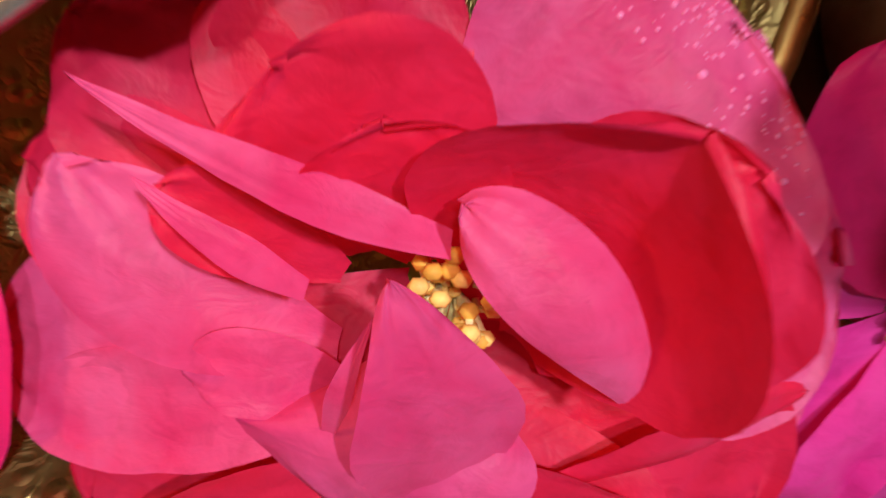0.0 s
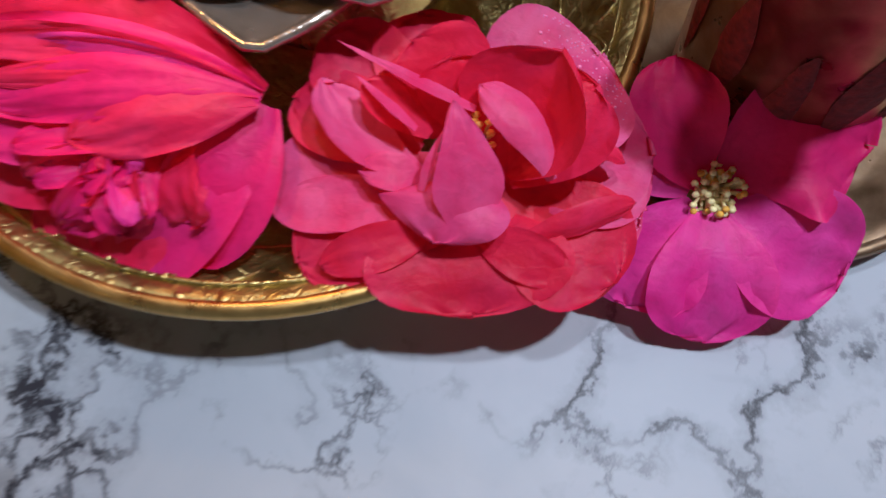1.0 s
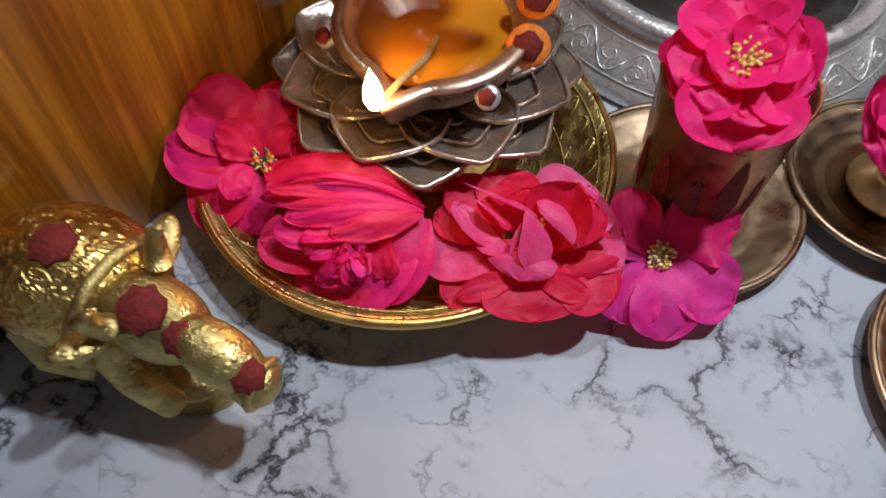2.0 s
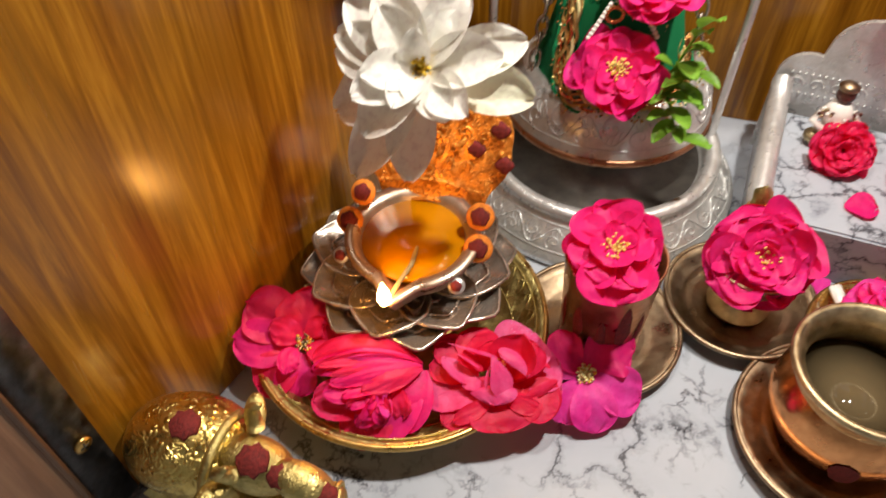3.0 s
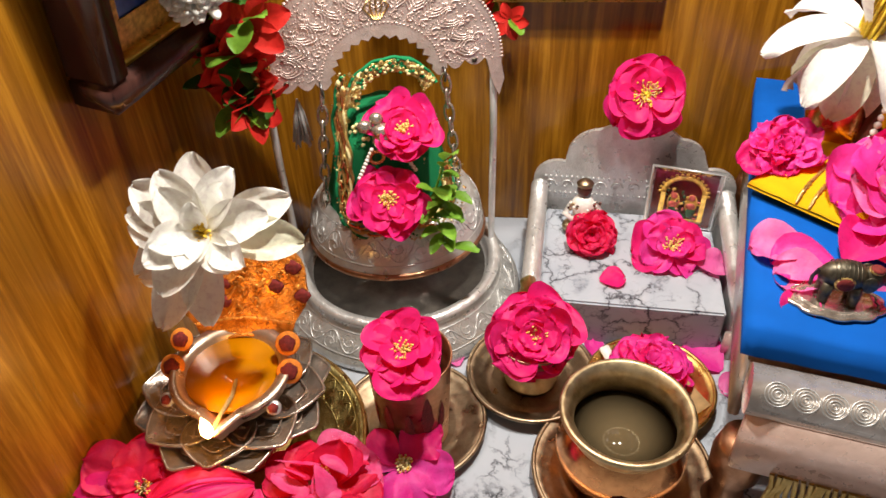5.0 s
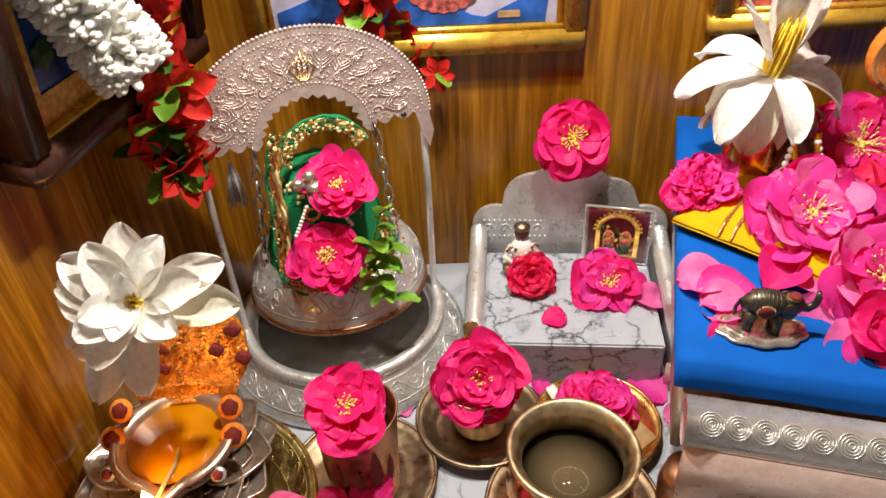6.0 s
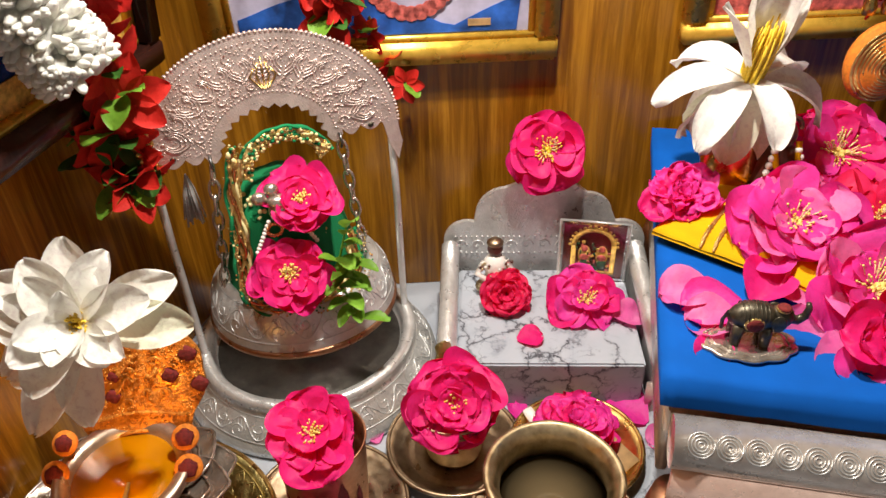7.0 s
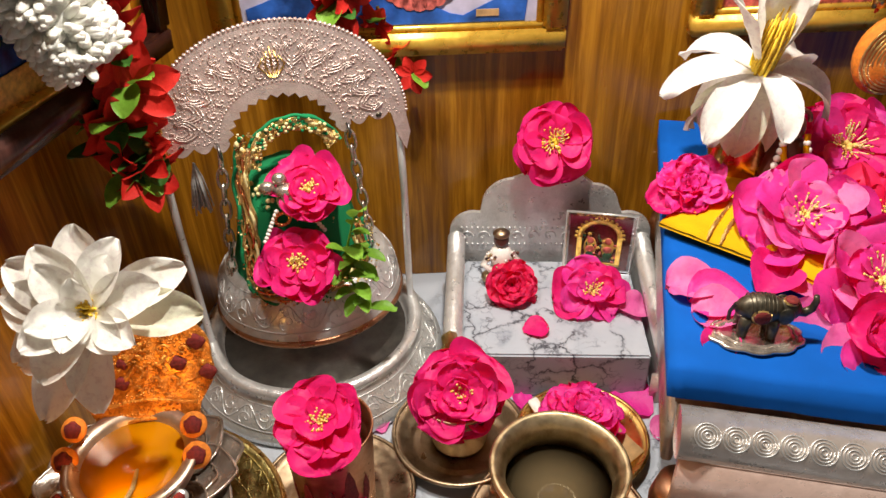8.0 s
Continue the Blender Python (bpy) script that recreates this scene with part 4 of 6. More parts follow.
def lotus_flower(place, normal, label, rings, seed, spin=0, bell=False, size=0.036):
    rng = random.Random(seed)
    loose = 0.5 if bell else 1.0
    top = thing("lotus_flower", label, "flower", facing(place, normal, spin), "white lotus flowers")
    for k, (count, length, rise, bend, width) in enumerate(rings):
        spread = count if isinstance(count, tuple) else [360 * (i + rng.uniform(-0.2, 0.2)) / count + 23 * k for i in range(count)]
        for i, angle in enumerate(spread):
            L = size * length * rng.uniform(0.84, 1.12)
            bm = petal(L, L * width * rng.uniform(0.9, 1.1), rise + loose * rng.uniform(-13, 13), bend + loose * rng.uniform(-16, 22), 0.42 * rng.uniform(0.7, 1.3), 0.10, rng.uniform(0, 90), 11, 8, "soft", start=0.002)
            part("petal", bm, IVORY if (k == 0 and i % 3 == 0) else WHITE, top, at=pose(0, 0, 0.0015 * k, 0, 0, angle))
    bm = bmesh.new()
    for i in range(46):
        a, d = rng.uniform(0, 6.283), size * (0.2 if bell else 0.15) * rng.uniform(0.2, 1)
        h = size * (0.36 if not bell else 0.85) * rng.uniform(0.7, 1.1)
        tube([(d * 0.7 * math.cos(a), d * 0.7 * math.sin(a), 0), (d * math.cos(a), d * math.sin(a), h * 0.6), (d * 0.8 * math.cos(a), d * 0.8 * math.sin(a), h)], 0.0009, 5, bm, lambda u: 1.2 - 0.8 * u)
    tagged(part("stamen_tuft", bm, YELLOW, top, "golden yellow stamens"), kind="stuff")
    part("stem", lathe([(0.0, -0.012), (0.003, -0.011), (0.0035, -0.002), (0.006, 0.0), (0.0, 0.002)], 12), LEAF, top, "green stem stub")
    return top


lotus_flower((-0.0785, 0.005, 0.1465), (0.03, -0.70, 0.64), "white lotus with yellow stamens set on the lamp's back plate", (((-5, 25), 1.18, 4, 14, 0.28), ((98,), 0.86, 10, 10, 0.32), ((146, 165, 210, 270), 0.98, 8, 16, 0.30), ((243,), 1.22, -2, 10, 0.24), ((14, 62, 122, 172, 216, 240, 325), 0.80, 30, 22, 0.34), ((60, 130, 200, 255, 310), 0.62, 50, 28, 0.36), ((95, 190, 280), 0.42, 66, 40, 0.40)), 3, 0)

# ---- copper tumbler, goblet and water pot ----


def tumbler():
    top = thing("copper_tumbler", "copper tumbler with red paste streaks in a saucer", "tumbler", pose(0.002, 0.012, 0.003))
    h, r = 0.061, 0.0215
    part("cup", lathe([(0.0, 0.0), (r * 0.84, 0.0), (r * 0.86, 0.001), (r, h), (r * 1.03, h + 0.0006), (r * 1.01, h + 0.0016), (r * 0.96, h), (r * 0.8, 0.004), (0.0, 0.003)], 56), COPPER_DULL, top)
    rng = random.Random(2)
    for a, z, w, hh in ((-120, 0.030, 0.30, 0.013), (-88, 0.026, 0.26, 0.013), (-60, 0.033, 0.34, 0.017), (-34, 0.028, 0.24, 0.012), (-150, 0.028, 0.22, 0.012)):
        bm = bmesh.new()
        rows = []
        for i in range(9):
            u = i / 8
            row = []
            for j in range(7):
                v = 2 * j / 6 - 1
                zz = z + hh * (2 * u - 1)
                rr = r * (0.86 + 0.14 * zz / h) + 0.0005 * (1 - v * v) * math.sin(math.pi * u) + 0.0001
                aa = radians(a) + w * 0.5 * v * math.sin(math.pi * min(1, u * 0.9 + 0.06)) * (1 + 0.4 * noise.noise(Vector((u * 4, v, a))))
                row.append(bm.verts.new((rr * math.cos(aa), rr * math.sin(aa), zz)))
            rows.append(row)
        grid_faces(bm, rows)
        part("paste_streak", bm, PASTE, top, "dark red paste streak")


dish("saucer", (0.0, 0.016, 0.0), 0.041, 0.007, "dull brass saucer under the tumbler", BRONZE)
tumbler()
OPEN = ((5, 1.0, 6, 20), (5, 0.80, 20, 26), (4, 0.50, 42, 36))
rose((0.000, 0.006, 0.0735), (0.05, -0.42, 0.90), 0.0212, "hot pink rose in the mouth of the copper tumbler", PINK, OPEN, 0, 21, POLLEN, "open roses", 0.22, 0.74)

dish("saucer", (0.066, 0.052, 0.0), 0.037, 0.009, "brown bronze saucer under the silver goblet", BRONZE)


def goblet():
    top = thing("silver_goblet", "small tarnished silver goblet holding a rose", "goblet", pose(0.066, 0.053, 0.003))
    part("cup", lathe([(0.0, 0.0), (0.015, 0.0), (0.0155, 0.002), (0.008, 0.006), (0.0075, 0.010), (0.014, 0.017), (0.0215, 0.030), (0.0225, 0.036), (0.0235, 0.0366), (0.0225, 0.0376), (0.0205, 0.036), (0.0195, 0.030), (0.012, 0.019), (0.0, 0.016)], 48), BRASS_DULL, top)
    bm = bmesh.new()
    for i in range(28):
        a = 2 * math.pi * i / 28
        ball(bm, (0.0152 * math.cos(a), 0.0152 * math.sin(a), 0.0185), (0.0011, 0.0011, 0.0011), None, 6, 4)
    part("beading", bm, SILVER, top)


goblet()
rose((0.0655, 0.046, 0.046), (0.06, -0.62, 0.72), 0.0250, "full hot pink rose in the silver goblet", PINK, ((6, 1.0, 6, 22), (5, 0.84, 22, 28), (5, 0.62, 40, 30), (3, 0.40, 58, 20)), 30, 23, POLLEN, "open roses", 0.28, 0.66)


def gilt_figure(place):
    """A small gilt finial dabbed with orange paste, standing in the goblet's rim."""
    bm = lathe([(0.0, 0.0), (0.006, 0.0), (0.005, 0.006), (0.0065, 0.012), (0.004, 0.02), (0.0045, 0.025), (0.0, 0.030)], 14, wave=lambda a, k: 1 + 0.12 * math.sin(3 * a + k))
    for k in range(5):
        ball(bm, (0.004 * math.cos(k * 1.3), 0.004 * math.sin(k * 1.3), 0.008 + 0.003 * k), (0.002, 0.002, 0.002), None, 8, 6, 1)
    ob = part("gilt_figurine", bm, [BRASS_CHASED, TURMERIC], None, at=pose(*place))
    tagged(ob, "small gilt figurine dabbed with orange and red paste", "figurine")


gilt_figure((0.063, 0.077, 0.032))
dish("saucer", (0.112, -0.010, 0.0), 0.046, 0.008, "wide bronze saucer under the copper pot", BRONZE)


def water_pot():
    top = thing("copper_pot", "round copper water pot with a wide flared mouth", "pot", pose(0.110, -0.006, 0.0026) @ Matrix.Diagonal((0.865, 0.865, 0.96, 1)))
    prof = [(0.0, 0.0), (0.024, 0.0), (0.0285, 0.004), (0.0340, 0.010), (0.0378, 0.019), (0.0375, 0.026), (0.0340, 0.034), (0.0318, 0.038), (0.0325, 0.042), (0.0362, 0.047), (0.0378, 0.049), (0.0380, 0.0505),
            (0.0368, 0.0518), (0.0345, 0.0512), (0.0300, 0.046), (0.0288, 0.040), (0.0300, 0.035), (0.034, 0.026), (0.034, 0.018), (0.022, 0.004), (0.0, 0.003)]
    part("body", lathe(prof[:8], 72, caps=False), COPPER, top)
    part("mouth", lathe(prof[7:], 72, caps=False), BRASS_DULL, top, "dull brass mouth and rim")
    part("water", lathe([(0.0, 0.030), (0.0316, 0.0302), (0.0, 0.0303)], 48), WATER, top, "dark still water")
    bm = bmesh.new()
    rows = []
    for i in range(11):
        u = i / 10
        row = []
        for j in range(11):
            v = 2 * j / 10 - 1
            q = 0.0065 * math.sqrt(max(0, 1 - (2 * u - 1) ** 2)) * (1 + 0.25 * noise.noise(Vector((u * 5, v * 3, 2))))
            z = 0.019 + 0.0068 * (2 * u - 1)
            a = radians(-96) + v * q / 0.0375
            row.append(bm.verts.new((0.0383 * math.cos(a), 0.0383 * math.sin(a), z)))
        rows.append(row)
    grid_faces(bm, rows)
    part("paste_mark", bm, PASTE, top, "dark red paste mark")


water_pot()
dish("brass_dish", (0.133, 0.044, 0.0), 0.036, 0.010, "olive brass dish with a rose and a card", BRASS)
rose((0.133, 0.050, 0.018), (0.05, -0.2, 0.95), 0.022, "pink rose lying in the brass dish", MAGENTA, DOUBLE, 40, 24, None, "loose roses", 0.35, 0.55, PINK)
tagged(part("card", box(bmesh.new(), (-0.010, -0.016, 0), (0.010, 0.016, 0.0012), 0.0003), PAPER, None, at=pose(0.148, 0.040, 0.0075, 0, -16, 30)), "tan card slip in the brass dish", "card")
tagged(part("camphor_stick", box(bmesh.new(), (-0.003, -0.008, 0), (0.003, 0.008, 0.003), 0.0006), PEARL, None, at=pose(0.112, 0.062, 0.010, 20, 0, 30)), "short white stick resting in the dish", "stick")
for p, s, sp, lab, mt in (((0.105, 0.072, 0.001), 0.012, 60, "curled pink petal on the marble", MAGENTA), ((0.178, 0.064, 0.001), 0.026, 100, "broad pink petal on the marble", MAGENTA), ((0.190, 0.056, 0.001), 0.016, 170, "pink petal on the marble", BLUSH), ((0.023, 0.060, 0.001), 0.014, 80, "purple-pink petal on the marble", BLUSH)):
    loose_petal(p, (0.1, -0.15, 1), s, lab, mt, sp, s * 1000)


# ---- the swing ----
SW = pose(-0.0200, 0.1295, 0, 0, 0, 17)


def swing():
    top = thing("silver_swing", "round engraved silver swing with an arched canopy", "swing", SW)
    base = part("base", lathe([(0.0, 0.0), (0.077, 0.0), (0.079, 0.002), (0.079, 0.006), (0.0765, 0.008), (0.0755, 0.011), (0.072, 0.016), (0.0665, 0.022), (0.0655, 0.0255), (0.0665, 0.027), (0.0665, 0.0295), (0.0635, 0.031), (0.060, 0.030), (0.058, 0.026), (0.057, 0.021), (0.0, 0.020)], 96), SILVER_CHASED, top, "stepped engraved base")
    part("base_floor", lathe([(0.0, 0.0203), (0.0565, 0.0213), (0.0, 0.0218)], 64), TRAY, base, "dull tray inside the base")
    seat_at = pose(0.002, 0.0075, 0.0455, -3, 0, 0)
    seat = part("seat", lathe([(0.0, 0.0), (0.047, 0.0), (0.053, 0.001), (0.0552, 0.003), (0.0555, 0.006), (0.0545, 0.009), (0.0540, 0.014), (0.0525, 0.021), (0.0485, 0.0275), (0.0435, 0.0315), (0.0415, 0.0308), (0.039, 0.024), (0.0, 0.021)], 96), SILVER_CHASED, top, "engraved round seat", at=seat_at)
    part("seat_rim", lathe([(0.0495, -0.001), (0.0555, 0.0005), (0.0568, 0.0025), (0.0565, 0.0045), (0.0553, 0.0055), (0.0545, 0.003)], 96, caps=False), COPPER_DULL, seat, "copper-toned beaded rim")
    for owner, zs, rs, z0, z1, count in ((base, (0.008, 0.011, 0.016, 0.022), (0.0765, 0.0755, 0.072, 0.0665), 0.0095, 0.0212, 18), (seat, (0.009, 0.014, 0.021, 0.0275, 0.0315), (0.0545, 0.054, 0.0525, 0.0485, 0.0435), 0.0105, 0.0285, 12)):
        bm = bmesh.new()
        on = lambda u, v: (lambda z: ((float(np.interp(z, zs, rs)) + 0.0001) * math.cos(u), (float(np.interp(z, zs, rs)) + 0.0001) * math.sin(u), z))(z0 + (z1 - z0) * v)
        step = math.pi / count
        for k in range(2 * count):
            flip, u0 = 1 - 2 * (k % 2), k * step
            # a running vine, a curl in each of its bays, and three leaf strokes
            tube([on(u0 + step * t, 0.5 + flip * 0.36 * math.sin(math.pi * t)) for t in [i / 10 for i in range(11)]], 0.0004, 4, bm)
            tube([on(u0 + step * (0.5 + 0.42 * (1 - t) * math.cos(7.5 * t + 2)), 0.5 - flip * (0.12 + 0.30 * (1 - t) * math.sin(7.5 * t + 2))) for t in [i / 16 for i in range(17)]], 0.00034, 4, bm)
            for j in range(3):
                tube([on(u0 + step * (0.30 + 0.2 * j + 0.16 * t), 0.5 + flip * (0.30 - 0.34 * math.sin(1.5 * t) * (0.7 + 0.2 * j))) for t in [i / 5 for i in range(6)]], 0.0003, 4, bm)
        for v in (0.0, 1.0):
            tube([on(2 * math.pi * i / 120, v) for i in range(120)], 0.00035, 4, bm, closed=True)
        tagged(part("engraved_scroll", bm, SILVER, owner, "engraved scroll band"), kind="stuff")
    for s, yy in ((-0.0625, 0.0), (0.0625, 0.0)):
        post = tube([(s * 1.0, yy, 0.028), (s * 1.005, yy, 0.07), (s * 1.01, yy, 0.11), (s * 1.0, yy, 0.16)], 0.0021, 10)
        part("post", post, SILVER, top)
    # arched canopy plate
    outline = []
    R = 0.0690
    for i in range(49):
        a = math.pi * (1.02 - 1.04 * i / 48)
        outline.append((R * math.cos(a), 0.006 + R * math.sin(a) * 1.0))
    outline += [(0.0705, -0.010), (0.0675, -0.022), (0.0635, -0.012), (0.0605, 0.004)]
    for x0, x1, y0 in ((0.0595, 0.047, 0.007), (0.047, 0.037, 0.006), (0.037, 0.0285, 0.003)):
        for i in range(7):
            u = i / 6
            outline.append((x0 + (x1 - x0) * u, y0 - 0.0048 * math.sin(math.pi * u)))
    for i in range(1, 28):
        a = math.pi * i / 28
        r = 0.0275 + (0.0016 if i % 2 else -0.0012)
        outline.append((r * math.cos(a), 0.003 + r * 0.95 * math.sin(a)))
    for x0, x1, y0 in ((-0.0285, -0.037, 0.003), (-0.037, -0.047, 0.004), (-0.047, -0.0595, 0.004)):
        for i in range(7):
            u = i / 6
            outline.append((x0 + (x1 - x0) * u, y0 - 0.0048 * math.sin(math.pi * u)))
    outline += [(-0.062, 0.001), (-0.0655, -0.003), (-0.069, 0.0)]
    arch_at = pose(0, -0.001, 0.1555, 86, 0, 0) @ Matrix.Diagonal((0.965, 0.82, 1, 1))
    arch = part("canopy", sheet(bmesh.new(), outline, 0.0016), SILVER_ROSY, top, "rosy silver arched canopy with embossed leaves", at=arch_at, smooth=False)
    bm = bmesh.new()
    for i in range(85):
        a = math.pi * (1.0 - i / 84)
        ball(bm, (R * math.cos(a), 0.006 + R * math.sin(a), 0.0010), (0.0011, 0.0011, 0.0014), None, 6, 4)
    part("beading", bm, SILVER_ROSY, arch, "beaded outer edge")
    bm = bmesh.new()
    rng = random.Random(4)
    for r, n in ((0.0648, 70), (0.0335, 44)):
        for i in range(n):
            a = math.pi * (0.97 - 0.94 * i / (n - 1))
            ball(bm, (r * math.cos(a), 0.005 + r * math.sin(a), 0.0017), (0.0006, 0.0006, 0.0005), None, 6, 4)
    for k in range(13):
        a = math.pi * (0.93 - 0.86 * k / 12)
        c = Vector((0.049 * math.cos(a), 0.005 + 0.049 * math.sin(a), 0.0018))
        turn = a - math.pi / 2
        for side in (-1, 1):
            for s in (0.5, 0.75, 1.0):
                pts = []
                for i in range(9):
                    t = i / 8
                    q = Vector((side * (0.0055 * s * math.sin(2.6 * t) + 0.001), 0.013 * s * (t - 0.45) + (1 - s) * 0.004, 0))
                    q.rotate(Euler((0, 0, turn)))
                    pts.append(c + q)
                tube(pts, 0.00048, 5, bm)
    for i in range(900):
        a, r = rng.uniform(0.0, math.pi), rng.uniform(0.034, 0.0635)
        ball(bm, (r * math.cos(a), 0.005 + r * math.sin(a), 0.0017), (0.0005, 0.0005, 0.0004), None, 5, 3)
    for k in range(26):
        a, r = math.pi * (0.04 + 0.92 * (k + 0.5) / 26), 0.0385 + 0.019 * (k % 2)
        c = Vector((r * math.cos(a), 0.005 + r * math.sin(a), 0.0018))
        tube([c + Vector((0.0036 * (1 - t) * math.cos(a + 6 * t), 0.0036 * (1 - t) * math.sin(a + 6 * t), 0)) for t in [i / 12 for i in range(13)]], 0.00045, 5, bm)
    tagged(part("embossing", bm, SILVER_ROSY, arch, "embossed leaves and dots"), kind="stuff")
    for x in (-0.053, 0.053):
        part("rivet_hole", lathe([(0.0, 0.0), (0.0016, 0.0), (0.0016, 0.0006), (0.0, 0.0006)], 12), BLACK, arch, "dark round hole", at=pose(x, 0.0055, 0.0015))
    bm = bmesh.new()
    for k in range(5):
        s = (k - 2) * 0.0028
        tube([(s * 0.3, 0.041, 0.0018), (s * 1.2, 0.0485, 0.0022), (s * 0.7, 0.060 - abs(s) * 1.1, 0.0018)], 0.0005, 5, bm)
    part("flame_motif", bm, BRASS, arch, "small tarnished flame motif")
    # chains from the canopy to the seat
    for x in (-0.0335, 0.0335):
        a, b = Vector((x, -0.006, 0.155)), Vector((x * 1.28, 0.002, 0.058))
        hook = tube([a + Vector((0, 0.004, 0.003)), a + Vector((0, 0.0, 0.005)), a + Vector((0, -0.003, 0.001)), a + Vector((0, 0, -0.003))], 0.0008, 6)
        part("hook", hook, STEEL, top)
        d = b - a
        n = 10
        for k in range(n):
            loop = [(0.0026 * math.cos(q), 0, 0.0064 * math.sin(q)) for q in [2 * math.pi * i / 14 for i in range(14)]]
            m = Matrix.Translation(a + d * (k + 0.5) / n) @ (-d).to_track_quat("Z", "Y").to_matrix().to_4x4() @ pose(0, 0, 0, 0, 0, 25 + 90 * (k % 2))
            part("chain_link", tube(loop, 0.0009, 6, closed=True), LAMP_BRONZE, top, at=m)


swing()


def idol():
    """A small dressed figure on the swing's seat, kept to plain draped shapes."""
    bm = lathe([(0.0, 0.0), (0.032, 0.0), (0.033, 0.006), (0.029, 0.022), (0.024, 0.046), (0.016, 0.062), (0.0, 0.066)], 36, wave=lambda a, k: 1 + 0.05 * math.sin(9 * a))
    # a wavy braided hem that runs down one side and round the front
    hem = [Vector(p) for p in ((-0.019, -0.010, 0.086), (-0.024, -0.010, 0.070), (-0.0265, -0.014, 0.045), (-0.0285, -0.018, 0.022), (-0.0255, -0.027, 0.009), (-0.012, -0.0355, 0.005), (0.006, -0.0375, 0.005), (0.021, -0.031, 0.007), (0.029, -0.020, 0.014), (0.029, -0.010, 0.030))]
    rng = random.Random(12)

    def along(u):
        x = u * (len(hem) - 1)
        i = min(int(x), len(hem) - 2)
        f = x - i
        p0, p1, p2, p3 = hem[max(i - 1, 0)], hem[i], hem[i + 1], hem[min(i + 2, len(hem) - 1)]
        return 0.5 * (2 * p1 + (p2 - p0) * f + (2 * p0 - 5 * p1 + 4 * p2 - p3) * f * f + (3 * p1 - p0 - 3 * p2 + p3) * f ** 3)

    for k, slot in enumerate((0, 1, 4, 1, 4, 1, 5, 1)):
        pts = []
        for i in range(90):
            u = i / 89
            p = along(u)
            inward = Vector((0.002 - p.x, -0.026 - p.y, 0.034 - p.z)).normalized()
            wave = 0.0007 * math.sin(75 * u + 1.7 * k) + 0.0008 * noise.noise(Vector((u * 16, k * 1.3, 2)))
            pts.append(p + inward * (0.0011 * k + wave) + Vector((0, -0.0009 * math.cos(62 * u + 2.1 * k), 0.0008 * math.sin(70 * u + k))))
        tube(pts, 0.0008 if slot else 0.001, 5, bm, slot=slot)
    for k in range(260):
        p = along(rng.random())
        ball(bm, p + Vector((rng.uniform(-0.001, 0.006), rng.uniform(-0.003, 0.001), rng.uniform(-0.001, 0.004))), (0.0006, 0.0006, 0.0005), None, 5, 4, rng.choice((1, 1, 1, 4, 5, 0)))
    # the pleated gold band and green cap that frame the upper flower
    for k in range(6):
        tube([((0.0225 - 0.001 * k) * math.cos(a) + 0.003, -0.009 + 0.0007 * math.sin(14 * a + k), 0.067 + (0.0245 - 0.0012 * k) * math.sin(a)) for a in [math.pi * (0.12 + 0.86 * i / 50) for i in range(51)]], 0.0009, 5, bm, slot=(0, 1, 5, 1, 5, 1)[k])
    for k in range(190):
        a = math.pi * rng.uniform(0.12, 0.98)
        r = rng.uniform(0.016, 0.0225)
        ball(bm, (r * math.cos(a) + 0.003, -0.010 + rng.uniform(-0.001, 0.001), 0.067 + (r + 0.002) * math.sin(a)), (0.0009, 0.0008, 0.0009), None, 6, 4, rng.choice((1, 1, 5, 5, 0)))
    ball(bm, (0.007, -0.006, 0.0865), (0.009, 0.004, 0.0035), None, 16, 8, 0)
    for k in range(10):
        ball(bm, (-0.020 + rng.uniform(-0.002, 0.002), -0.011 + rng.uniform(-0.002, 0.002), 0.074 + 0.012 * rng.random()), (0.0012, 0.0010, 0.0018), None, 6, 5, rng.choice((1, 5, 5, 0)))
    # a plain silver head with two knots, and strings of pearls
    ball(bm, (-0.0045, -0.026, 0.0585), (0.0052, 0.005, 0.0066), None, 16, 12, 2)
    lathe([(0.0042, 0.0), (0.005, 0.001), (0.0044, 0.0028), (0.0026, 0.0042), (0.0, 0.0046)], 14, bm, Matrix.Translation((-0.0052, -0.0255, 0.0625)), slot=2)
    ball(bm, (-0.0125, -0.025, 0.0660), (0.0036, 0.003, 0.0032), None, 12, 8, 2)
    ball(bm, (-0.0068, -0.024, 0.0690), (0.0033, 0.003, 0.0030), None, 12, 8, 2)
    for s in (-1, 1):
        for k in range(9):
            ball(bm, (-0.0045 + s * (0.006 + 0.0009 * k), -0.0275 - 0.0003 * k, 0.0545 - 0.0017 * k), (0.0011, 0.0011, 0.0011), None, 8, 6, 3)
    for k in range(14):
        ball(bm, (-0.0085 + 0.0032 * math.cos(k * 0.45), -0.0285, 0.0505 + 0.0032 * math.sin(k * 0.45)), (0.001, 0.001, 0.001), None, 6, 4, 4)
    for k in range(90):
        a, z = rng.uniform(math.pi, 2 * math.pi), rng.uniform(0.030, 0.060)
        r = 0.0320 - 0.0125 * z / 0.058
        ball(bm, (r * math.cos(a), r * math.sin(a), z), (0.0012, 0.0012, 0.0012), None, 6, 4, rng.choice((1, 5, 0, 0)))
    ob = part("idol_statue", bm, [GREEN_CLOTH, GILT, LAMP_BRONZE, PEARL, COPPER, FILAMENT], None, at=SW @ pose(0.000, 0.003, 0.0675) @ Matrix.Diagonal((1.18, 1.1, 1.12, 1)))
    tagged(ob, "small idol in green and gold cloth on the swing", "statue")


idol()
rose((-0.0155, 0.091, 0.1015), (0.08, -0.70, 0.60), 0.0202, "hot pink rose resting on the swing's seat", PINK, OPEN, 20, 31, POLLEN, "open roses", 0.22, 0.74)
